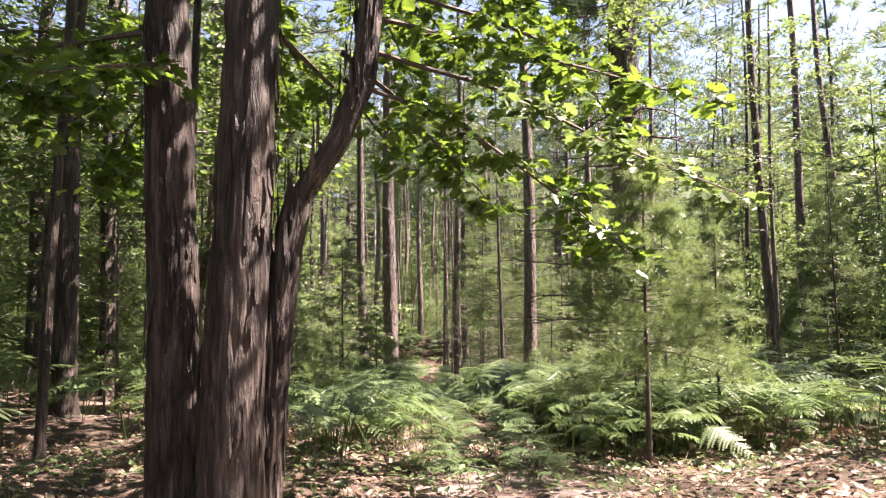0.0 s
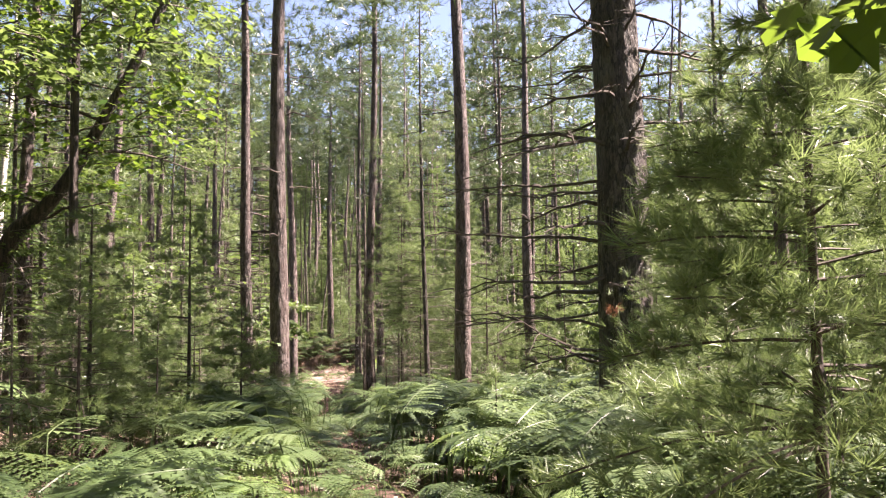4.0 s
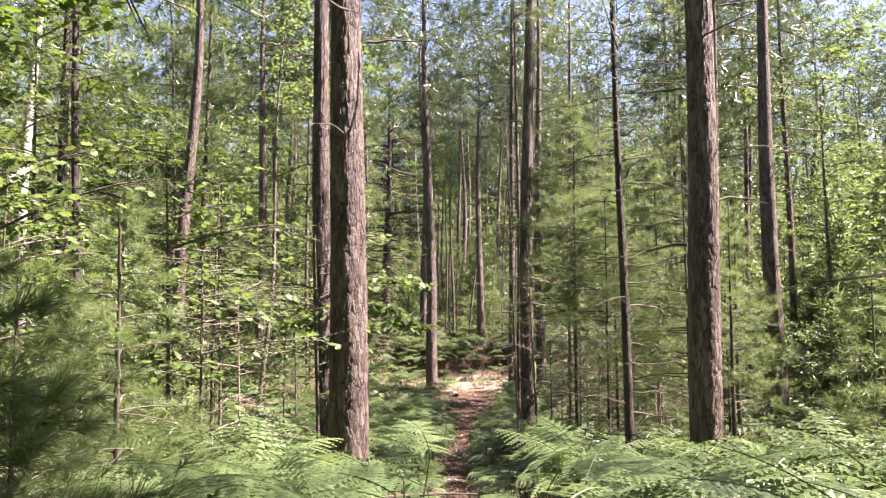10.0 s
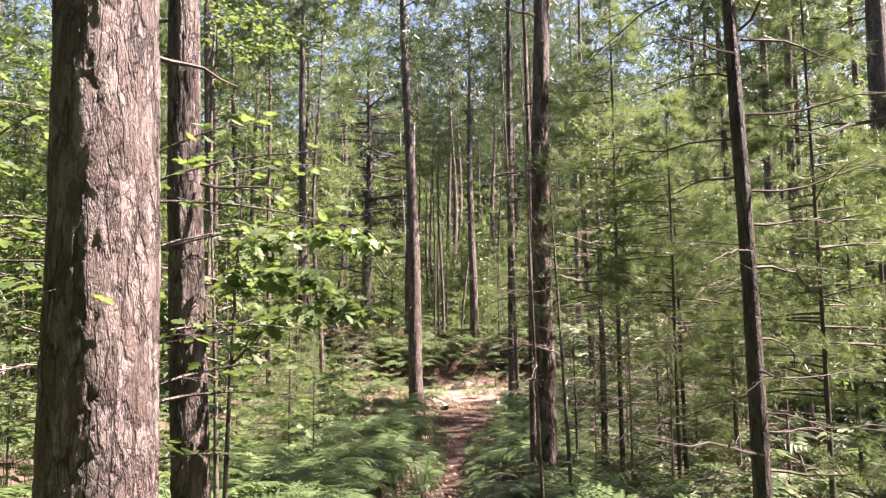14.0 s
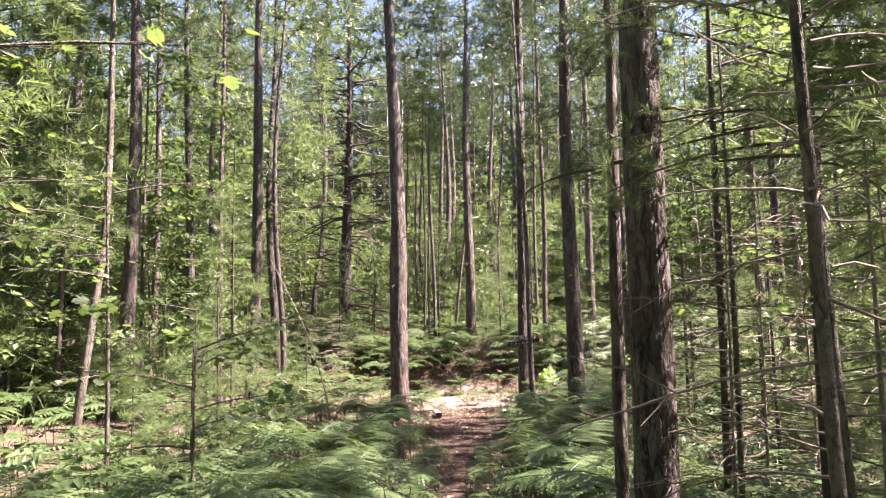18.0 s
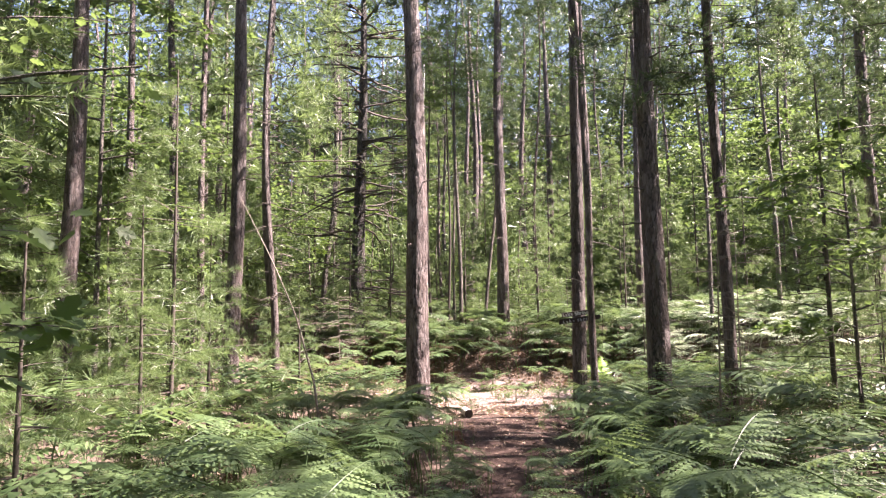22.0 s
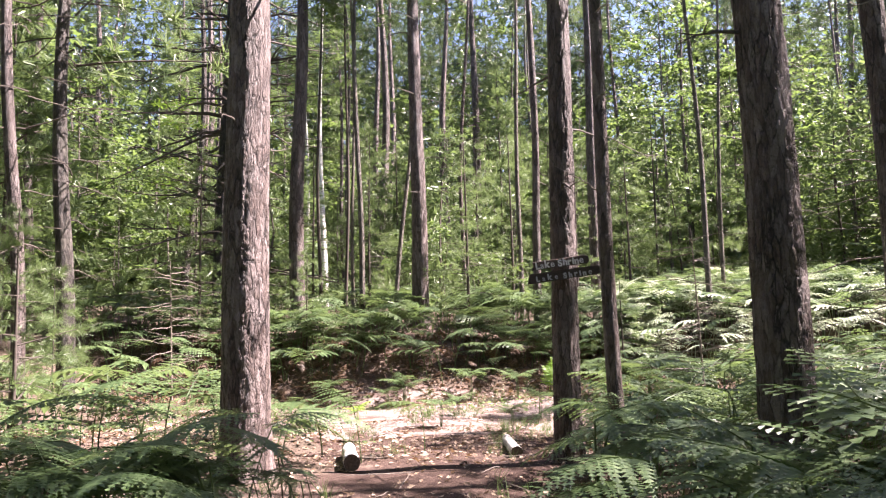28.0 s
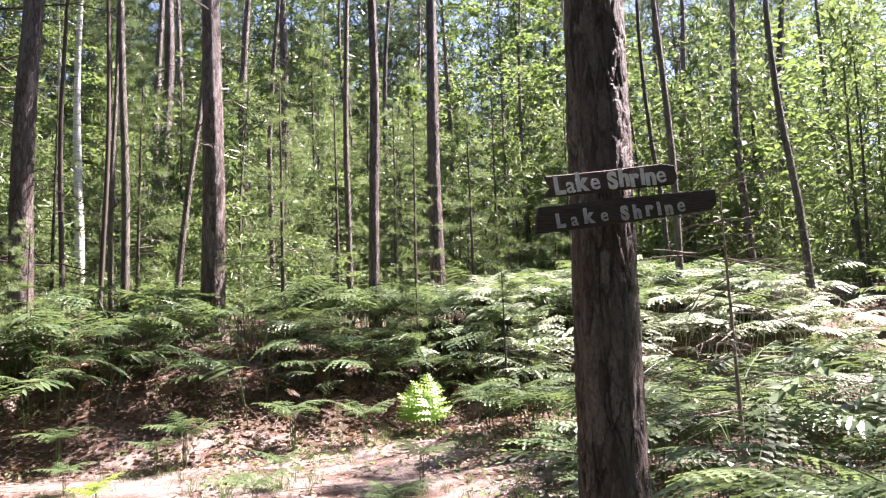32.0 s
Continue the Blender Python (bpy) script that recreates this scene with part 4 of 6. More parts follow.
def far_woods():
    """The wood all round, beyond what can be told apart."""
    r = np.random.default_rng(77)
    s = Soup()
    for count, a0, a1, low, high, big in ((290000, 0.35, 2.8, 52, 92, 0.47), (30000, 2.8, 6.63, 45, 85, 1.0)):
        a, d = r.uniform(a0, a1, count), r.uniform(low, high, count)
        x, y = d * np.cos(a), 30 + d * np.sin(a)
        z = ground_z(x, y) + r.uniform(0, 1, count) ** 1.15 * 27
        keep = 0.65 * vnoise(x * 0.3, y * 0.3, z * 0.35) + 0.35 * vnoise(x * 1.1, y * 1.1, z * 1.2) > np.interp(z, [0, 12, 26], [0.22, 0.33, 0.43])
        at = np.stack([x, y, z], 1)[keep]
        k = len(at)
        dark = r.uniform(0, 1, k) < np.interp(at[:, 2], [4, 12], [0.25, 0.75])
        m, sz = turns(r.uniform(0, 6.28, k), r.normal(0, 0.5, k), r.normal(0, 0.6, k)), big * r.uniform(0.6, 1.4, k)
        for sel, mat in ((~dark, 0), (dark, 2)):
            if mat:
                sel = np.flatnonzero(sel)[::3]
                s.spread(TUFT_WISP[0], m[sel], sz[sel] * 1.5, at[sel], mat)
            else:
                s.spread(KITE, m[sel], sz[sel], at[sel], mat)
    count = 90000
    x, y, z = r.uniform(-45, 45, count), r.uniform(78, 96, count), r.uniform(9, 32, count)
    keep = vnoise(x * 0.33, y * 0.33, z * 0.3) > np.interp(z, [8, 14, 30], [0.62, 0.46, 0.44])
    at = np.stack([x, y, z], 1)[keep][::3]
    k = len(at)
    s.spread(TUFT_WISP[1], turns(r.uniform(0, 6.28, k), r.normal(0, 0.5, k), r.normal(0, 0.6, k)), r.uniform(0.4, 0.85, k), at, 2)
    for i in range(420):
        a, d = r.uniform(0, 6.28), r.uniform(50, 80)
        x, y = d * math.cos(a), 36 + d * math.sin(a)
        z = float(ground_z(x, y))
        tube(s, [(x, y, z - 0.3), (x, y, z + 9), (x, y, z + 20)], [0.17, 0.13, 0.05], 5, 1)
    return tagged(new("far_woods", s.mesh("far_woods", [MAPLE, GREY_BARK, RED_NEEDLE])), "distant green wood between dark trunks", "woods", kind="stuff")


far_woods()

# ---- bracken ----


def fern_room(x, y):
    """How thickly the bracken grows at a place, 0 to 1."""
    off = np.abs(x - trail_x(y))
    w = np.interp(y, [0, 6, 8, 10, 14, 26, 33, 40, 44.5], [0.6, 0.8, 0.7, 0.3, 0.24, 0.26, 0.4, 0.95, 1.7])
    d = np.clip((off - w) / 0.5, 0, 1)
    d = np.where((y > 44) & (y < 51.0 + 0.5 * np.sin(x * 0.7)) & (x > -6.0) & (x < 2.6), 0.09, np.where(y > 50, np.clip((y - 51.2) / 2.2, 0.22, 1.0), d))
    d = d * np.clip((vnoise(x * 0.5 + 90, y * 0.5) - 0.12) * 3.5, 0.25, 1)
    d = d * np.interp(y, [7, 8.4, 10, 66, 74], [0, 0.4, 1, 1, 0])
    left_brush = (x < trail_x(y) - 1.2) & (y > 9) & (y < 20)
    return np.where((y < 6) & (off > 5), 0.8, np.where(left_brush, d * 0.55, d))


def fern_spots(rng, n, x0, x1, y0, y1):
    x, y = rng.uniform(x0, x1, n), rng.uniform(y0, y1, n)
    keep = rng.uniform(0, 1, n) < fern_room(x, y)
    return x[keep], y[keep]


def fern_stuff(name, templates, x, y, rng, low, high, mat, label):
    n = len(x)
    s = Soup()
    out = np.sign(x - trail_x(y)) * np.pi / 2
    yaw = np.where(np.abs(x - trail_x(y)) < 1.3, out + rng.uniform(-1.15, 1.15, n), rng.uniform(0, 6.28, n))
    pick = rng.integers(0, len(templates), n)
    size = rng.uniform(low, high, n)
    m = turns(yaw, rng.normal(0.0, 0.14, n), rng.normal(0, 0.14, n))
    at = np.stack([x, y, ground_z(x, y) - 0.02], 1)
    for k, t in enumerate(templates):
        sel = pick == k
        s.spread(t, m[sel], size[sel], at[sel])
    return tagged(new(name, s.mesh(name, [mat])), label, "fern", kind="stuff")


frng = np.random.default_rng(5)
near_t, mid_t, far_t = ([soup_template(s) for s in group] for group in (FRONDS_NEAR, FRONDS_MID, FRONDS_FAR))
x, y = fern_spots(frng, 2700, -5, 5, 6, 46)
off = np.abs(x - trail_x(y))
fern_stuff("bracken", near_t, x[off < 1.9], y[off < 1.9], frng, 0.5, 0.85, FERN, "knee-high green bracken beside the trail")
far = (off >= 1.9) & (off < 4)
fern_stuff("bracken", mid_t, x[far], y[far], frng, 0.5, 0.85, FERN, "knee-high green bracken along the trail")
x, y = fern_spots(frng, 9000, -17, 16, -8, 72)
off = np.abs(x - trail_x(y))
far = (off > 3.6) | (y > 50)
fern_stuff("bracken", far_t, x[far], y[far], frng, 0.55, 0.9, FERN, "dense green bracken under the trees")
# slope bracken whose sun glare is painted as pale colour
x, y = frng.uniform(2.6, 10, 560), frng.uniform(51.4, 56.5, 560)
fern_stuff("bracken", mid_t, x, y, frng, 0.5, 0.8, GLARE_FERN, "bracken on the open slope, sun glare painted into its colour")
x, y = fern_spots(frng, 900, -9, 9, 51.8, 56)
fern_stuff("bracken", mid_t, x, y, frng, 0.55, 0.9, FERN, "bracken hanging over the dark bank")

x, y = np.concatenate([frng.uniform(-0.5, 0.5, 420), frng.choice([-1, 1], 520) * frng.uniform(0.14, 0.55, 520)]), np.concatenate([frng.uniform(6.5, 19, 420), frng.uniform(18, 38, 520)])
x = x + trail_x(y)
fern_stuff("bracken", mid_t, x, y, frng, 0.2, 0.38, FERN, "low young bracken closing over the trail")

x, y = frng.uniform(-6.5, 2.6, 190), frng.uniform(51.6, 53.6, 190)
fern_stuff("bracken", mid_t, x, y, frng, 0.4, 0.75, FERN, "bracken hanging over the dark bank")

# these fronds take the sun-lightened green
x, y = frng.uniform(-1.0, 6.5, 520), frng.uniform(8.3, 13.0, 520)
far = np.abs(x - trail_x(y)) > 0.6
fern_stuff("bracken", near_t, x[far], y[far], frng, 0.36, 0.62, SUN_FERN, "low bracken around a bare patch, sunlit tone in its colour")

# sunlight on this bracken is painted by the lighter green
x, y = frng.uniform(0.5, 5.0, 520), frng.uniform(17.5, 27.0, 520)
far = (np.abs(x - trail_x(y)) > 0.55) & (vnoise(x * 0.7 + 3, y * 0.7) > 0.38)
fern_stuff("bracken", near_t, x[far], y[far], frng, 0.36, 0.62, SUN_FERN, "bracken beside the trail, sunlit tone in its colour")

x, y = frng.uniform(-6.5, -1.5, 620), frng.uniform(25.5, 41.5, 620)
far = (np.abs(x - trail_x(y)) > 0.6) & (vnoise(x * 0.6 + 8, y * 0.6) > 0.3)
fern_stuff("bracken", near_t, x[far], y[far], frng, 0.42, 0.72, FERN, "dense knee-high green bracken in broken sun")
x, y = frng.uniform(1.5, 7.0, 330), frng.uniform(42.3, 50.4, 330)
fern_stuff("bracken", mid_t, x, y, frng, 0.5, 0.82, FERN, "dark green bracken in the shade by the sign")

# single plants close to the trail
FROND_ME = [s.mesh("frond", [FERN_ONE]) for s in FRONDS_NEAR]
made = 0
while made < 290:
    x, y = frng.uniform(-4, 3.5), frng.uniform(7.5, 45)
    off = abs(x - float(trail_x(y)))
    if off > 2.6 or frng.uniform() > fern_room(np.array(x), np.array(y)):
        continue
    e = thing("fern", x, y, "green bracken fern with broad feathery fronds", "fern", "ferns beside the trail", 0.02)
    n = int(frng.integers(2, 5))
    a0 = frng.uniform(0, 360)
    close = off < 1.3
    for i in range(n):
        b = part("frond", FROND_ME[int(frng.integers(0, 6))], e)
        k = frng.uniform(0.5, 0.85)
        b.matrix_basis = pose(frng.normal(0, 0.04), frng.normal(0, 0.04), 0, frng.normal(0, 8), frng.normal(0, 8), (-90 if x > trail_x(y) else 90) + frng.uniform(-65, 65) if close else a0 + i * 360 / n + frng.normal(0, 20)) @ Matrix.Scale(k, 4)
    made += 1

# ---- things that stand out ----


def leafy_branch(seed, points, radius, leaves, size, template, mat, wood, spread_=0.3, droop=0.12):
    """A branch along the points with side twigs and broad leaves, in world coordinates less the first point."""
    r = np.random.default_rng(seed)
    pts = np.array(points, float)
    t = np.linspace(0, 1, 9)
    src = np.linspace(0, 1, len(pts))
    line = np.stack([np.interp(t, src, pts[:, k]) for k in range(3)], 1) + np.cumsum(r.normal(0, 0.012, (9, 3)), 0)
    s = Soup()
    tube(s, line, radius * (1 - 0.85 * t) + 0.002, 5, 1)
    at, yaws = [], []
    per = 7
    for _ in range(max(1, leaves // per)):
        w = r.uniform(0.15, 1) ** 0.8
        c = np.array([np.interp(w, t, line[:, k]) for k in range(3)])
        a = r.uniform(0, 6.28)
        d = np.array([math.sin(a), math.cos(a), r.normal(-droop, 0.15)]) * spread_ * r.uniform(0.4, 1.2)
        tube(s, np.stack([c, c + d * 0.5 + [0, 0, 0.02], c + d]), [0.003, 0.002, 0.001], 3, 1)
        e = r.uniform(0.2, 1.1, per)
        at.append(c + d * e[:, None] + r.normal(0, 0.035, (per, 3)))
        yaws.append(a + r.normal(0, 1.0, per))
    at, yaws = np.concatenate(at), np.concatenate(yaws)
    n = len(at)
    s.spread(template, turns(yaws, r.normal(-0.35, 0.35, n), r.normal(0, 0.5, n)), size * r.uniform(0.65, 1.25, n), at)
    return s.mesh("leafy_branch", [mat, wood])


def oak_cluster():
    e = thing("oak_tree", -1.45, 5.3, "old oak with three dark shaggy stems from one foot", "tree")
    g = Vector(e.matrix_world.translation)

    def stem(dx, dy, dia, lean, seed, bow=None, height=13.0):
        b = part("trunk", trunk_mesh("trunk", dia, height, OAK_BARK, seed, lean, 72, 0.03, 5.0, 0.03, 0.5, bow), e)
        b.matrix_basis = pose(dx, dy, 0)
        q = np.random.default_rng(seed)
        s = Soup()
        for _ in range(230):
            z, a = q.uniform(0.05, 4.2), q.uniform(0, 6.28)
            ln, w = q.uniform(0.08, 0.34), q.uniform(0.008, 0.02)
            r = dia / 2 * (1.03 - 0.78 * (z / height) ** 1.15) - 0.004
            bx = lean[0] * z + (0 if bow is None else float(np.interp(z, bow[0], bow[1])))
            by = lean[1] * z
            out, side = np.array([math.cos(a), math.sin(a), 0]), np.array([-math.sin(a), math.cos(a), 0])
            c = np.array([bx, by, z])
            curl, tilt = q.uniform(0.004, 0.022), q.normal(0, 0.012)
            mid = c + out * (r + 0.006) + [0, 0, ln * 0.5] + side * tilt * 0.5
            top = c + out * (r + q.uniform(0, 0.012)) + [0, 0, ln] + side * tilt
            low = c + out * (r + curl)
            s.add([low - side * w * 0.5, low + side * w * 0.4, mid + side * w, top + side * w * 0.3, top - side * w * 0.4, mid - side * w], [(0, 1, 2, 5), (5, 2, 3, 4)])
        tagged(part("loose_bark", s.mesh("loose_bark", [OAK_BARK]), b, "loose curling strips of bark"), kind="stuff")

    stem(-0.01, -0.18, 0.45, (0.05, 0.004), 11)
    stem(-0.44, 0.15, 0.4, (-0.045, 0.0), 12)
    stem(0.26, 0.0, 0.26, (0.0, 0.0), 13, ([0, 0.6, 1.2, 2.0, 2.33, 2.57, 2.81, 3.2, 3.6, 8], [-0.1, -0.04, 0, 0.08, 0.15, 0.31, 0.46, 0.6, 0.64, 1.1]), 9.0)
    c = part("crown", LEAF_TOPS[1], e)
    c.matrix_basis = pose(-0.9, 0.3, 4.2) @ Matrix.Scale(1.0, 4)
    # this crown and those below, mostly above the view, are added for shade
    c = part("crown", LEAF_TOPS[2], e)
    c.matrix_basis = pose(-0.6, 2.6, 6.0, 0, 0, 70) @ Matrix.Scale(1.15, 4)
    for x, y, z, k in ((2.6, -0.3, 4.2, 0.9), (4.2, 2.0, 6.2, 0.9), (1.4, -1.6, 5.0, 0.9), (0.2, -3.4, 6.0, 1.1), (1.4, 4.6, 5.6, 1.0), (1.2, 7.4, 6.2, 1.0), (-1.0, 6.0, 6.4, 1.0), (3.4, 5.0, 4.8, 0.6)):
        c = part("crown", LEAF_TOPS[0], e)
        c.matrix_basis = pose(x, y, z, 0, 0, x * 90) @ Matrix.Scale(k, 4)
    sprays = [
        ([(-0.7, 5.4, 3.1), (0.1, 5.9, 2.95), (0.9, 6.2, 2.4), (1.6, 6.3, 1.85)], 340, 0.12),
        ([(-0.6, 5.5, 3.4), (0.6, 6.3, 3.3), (1.7, 6.5, 2.8), (2.7, 6.4, 2.35)], 300, 0.12),
        ([(-0.7, 5.3, 3.3), (-0.1, 6.4, 2.9), (0.5, 7.0, 2.35)], 240, 0.12),
        ([(-0.6, 5.4, 3.6), (0.3, 5.8, 3.5), (1.3, 5.8, 3.2), (2.0, 5.6, 2.9)], 300, 0.12),
        ([(-1.9, 5.4, 3.2), (-2.0, 4.8, 3.05), (-2.4, 4.3, 2.85)], 90, 0.12),
        ([(-2.0, 5.6, 3.6), (-2.9, 5.8, 3.3), (-3.7, 6.2, 2.9)], 260, 0.12),
        ([(-1.4, 5.6, 3.3), (-1.7, 7.0, 2.95), (-2.3, 8.2, 2.45)], 260, 0.12),
        ([(-1.2, 5.6, 3.5), (-0.8, 7.2, 3.4), (-0.4, 8.6, 3.0)], 260, 0.12),
        ([(-0.6, 5.5, 3.9), (0.8, 6.8, 4.0), (1.6, 7.6, 3.6), (2.0, 8.2, 3.2)], 340, 0.12),
        ([(-0.9, 5.6, 4.2), (0.0, 7.6, 4.4), (0.7, 9.2, 4.0)], 360, 0.13),
        ([(-1.0, 5.6, 4.4), (-0.6, 8.2, 4.6), (-0.2, 10.2, 4.2)], 380, 0.13),
        ([(-1.4, 5.6, 4.2), (-1.9, 8.2, 4.4), (-2.0, 10.0, 4.0)], 360, 0.13),
        ([(-1.9, 5.6, 4.0), (-3.2, 7.4, 4.0), (-4.2, 8.8, 3.5)], 360, 0.13),
        ([(-2.0, 5.5, 3.3), (-2.8, 6.6, 3.0), (-3.4, 7.6, 2.6)], 300, 0.12),
        ([(-2.1, 5.2, 3.4), (-2.9, 5.0, 3.2), (-3.5, 4.9, 2.9)], 220, 0.12),
        ([(-0.5, 5.4, 4.2), (0.9, 7.6, 4.6), (1.8, 9.4, 4.4)], 360, 0.13),
    ]
    for i, (pts, leaves, size) in enumerate(sprays):
        local = [Vector(q) - g for q in pts]
        tagged(part("leafy_branch", leafy_branch(i + 300, local, 0.022, leaves, size, LOBED, OAK_LEAF if i != 1 else MAPLE, DARK_TWIG, 0.34), e), kind="stuff")


oak_cluster()


def big_pine():
    e = thing("white_pine", 3.76, 14.95, "massive dark white pine with bare broken limbs", "tree")
    part("trunk", trunk_mesh("trunk", 0.74, 19, WHITE_PINE, 31, (0.0, 0.0), 128, 0.012, 6.5, 0.04, 0.25), e)
    for k, (arc, n, seed, ln) in enumerate([((3.6, 5.6), 22, 41, 2.0), ((0.6, 2.4), 12, 42, 1.7), ((2.4, 3.8), 10, 43, 1.3), ((5.6, 6.8), 8, 44, 1.8)]):
        for me in single_branches(seed, n, 0.9, 6.2, ln, (0, 0), DARK_TWIG, 0.03, arc, 0.3, (3, 8)):
            part("branch", me, e)
    c = part("crown", WHITE_TOPS[0], e)
    c.matrix_basis = pose(0, 0, 8.0) @ Matrix.Scale(0.95, 4)
    # two more crown copies out of view, added to deepen shade on the left
    c = part("crown", WHITE_TOPS[1], e)
    c.matrix_basis = pose(0, 0, 7.6, 0, 0, 50) @ Matrix.Scale(0.95, 4)
    c = part("crown", WHITE_TOPS[2], e)
    c.matrix_basis = pose(0, 0, 7.0, 0, 0, 130) @ Matrix.Scale(0.8, 4)


big_pine()


def fine_pine(x, y, h, r, seed, label, limbs=9, tufts=9, low=0.3, size=0.115, girth=0.014):
    """A young white pine near the trail, with fine needles."""
    e = thing("white_pine_sapling", x, y, label, "sapling", "young white pines near the trail")
    part("trunk", trunk_mesh("trunk", girth * h + 0.012, h, DARK_TWIG, seed, (0, 0), 8, 0, 0, 0.02, 0.2), e)
    part("crown", needle_crown(seed, h, r, int(h * limbs), tufts, TUFT_FINE, size, cone, NEEDLE, DARK_TWIG, low), e)


NEAR_PINES = [
    (2.21, 8.25, 3.5, 1.2, 24, 24), (-2.05, 15.4, 3.4, 1.2, 15, 16), (-2.6, 13.0, 2.3, 1.0, 15, 15), (-2.9, 14.2, 3.0, 1.2, 15, 15), (-3.5, 15.9, 3.0, 1.3, 15, 14), (4.15, 12.9, 3.3, 1.3, 14, 15), (3.55, 12.1, 3.4, 1.15, 16, 16), (-3.4, 17.6, 3.0, 1.2, 12, 12),
    (-6.0, 40.0, 3.4, 1.2, 14, 14), (-7.8, 42.3, 3.6, 1.3, 14, 14), (-5.6, 43.6, 2.6, 1.0, 14, 14), (-3.0, 19.2, 2.8, 1.0, 12, 13), (3.6, 25.2, 4.4, 1.2, 12, 13), (2.3, 28.6, 4.2, 1.1, 12, 13), (4.3, 27.4, 4.8, 1.3, 8, 10),
    (-2.0, 13.6, 1.7, 0.8, 15, 12), (-2.3, 16.9, 2.0, 0.95, 14, 13), (-2.5, 18.3, 2.4, 1.0, 12, 13), (2.6, 10.3, 2.2, 0.9, 13, 13), (3.4, 9.4, 2.8, 1.0, 13, 14), (1.6, 12.9, 1.2, 0.6, 14, 11),
    (8.4, 10.8, 3.2, 1.1, 13, 14), (8.8, 13.6, 4.0, 1.3, 12, 13), (-4.3, 33.0, 2.6, 0.9, 11, 12), (-5.3, 36.5, 3.2, 1.0, 11, 12), (3.9, 37.0, 4.4, 1.3, 8, 10),
    (3.2, 39.2, 5.2, 1.3, 12, 13), (2.9, 33.5, 3.6, 1.1, 11, 12), (-0.45, 54.4, 4.9, 1.3, 14, 16), (2.6, 51.4, 2.2, 0.8, 11, 12), (-1.35, 15.2, 1.9, 0.85, 18, 16), (-5.6, 54.5, 3.8, 1.1, 11, 12), (-6.8, 53.4, 4.5, 1.4, 14, 15), (1.5, 52.4, 1.9, 0.8, 14, 13), (-4.2, 52.9, 2.2, 0.8, 11, 12), (1.0, 57.6, 5.4, 1.3, 10, 12), (-2.4, 58.4, 5.6, 1.4, 10, 12), (3.1, 58.8, 5.0, 1.3, 10, 12), (-4.8, 57.4, 5.0, 1.3, 10, 12), (1.1, 31.0, 2.6, 0.9, 8, 9),
]
for i, (x, y, h, r, limbs, tufts) in enumerate(NEAR_PINES):
    fine_pine(x, y, h, r, i + 500, "young white pine with long soft pale green needles", limbs, tufts, 0.95 if i == 0 else 0.3, 0.145 if i == 0 else 0.125)

HANGING = "young white pine hanging soft boughs above bare lower stems"
for i, (x, y, h, r, low) in enumerate([(2.0, 27.6, 5.4, 1.5, 2.3), (1.5, 28.7, 7.6, 1.7, 3.0), (3.2, 26.3, 6.4, 1.6, 1.7), (3.4, 30.2, 6.6, 1.6, 1.9), (4.4, 28.4, 5.2, 1.3, 1.4)]):
    fine_pine(x, y, h, r, 560 + i, HANGING, 13, 19, low, 0.145, 0.008)

# taller young pines closing the view behind the bank
for i, (x, y, h, r) in enumerate([(-7.2, 70.5, 8.2, 2.0), (-4.6, 73.0, 9.0, 2.2), (-2.4, 69.6, 7.6, 1.9), (-0.6, 74.2, 9.4, 2.3), (1.2, 70.8, 8.0, 2.0), (3.2, 73.4, 9.2, 2.2), (5.4, 70.2, 7.8, 1.9), (-3.4, 78.0, 10.5, 2.4), (0.6, 79.0, 10.8, 2.4), (-6.0, 79.4, 10.2, 2.4), (7.6, 75.0, 9.4, 2.2), (3.8, 80.2, 10.6, 2.4),
                                  (3.4, 62.4, 6.2, 1.6), (5.2, 60.6, 5.6, 1.5), (6.9, 63.2, 6.6, 1.7), (0.3, 63.6, 6.4, 1.6), (4.4, 66.0, 7.0, 1.7), (8.4, 61.0, 6.0, 1.6)]):
    fine_pine(x, y, h, r, 590 + i, "tall young white pine thick with green boughs", 6, 11, 0.8, 0.24)


def withered_tuft():
    e = thing("pine_bough", 3.05, 13.1, "low pine bough with one rust-red withered needle tuft", "branch")
    s = Soup()
    tube(s, [(0.1, 0.2, 0), (0.02, 0.1, 1.1), (-0.1, 0.0, 1.82)], [0.012, 0.009, 0.004], 5)
    part("stem", s.mesh("stem", [DARK_TWIG]), e)
    for name, mat, c, n, r in (("withered_tuft", DEAD_NEEDLE, (-0.1, 0, 1.8), 6, 0.04), ("green_tuft", NEEDLE, (0.25, 0.1, 1.55), 40, 0.28)):
        q = np.random.default_rng(n)
        s = Soup()
        s.spread(TUFT_FINE[0], turns(q.uniform(0, 6.28, n), q.normal(0.3, 0.5, n), q.uniform(0, 6, n)), q.uniform(0.09, 0.13, n), np.array(c) + q.normal(0, r, (n, 3)))
        part(name, s.mesh(name, [mat]), e)


withered_tuft()


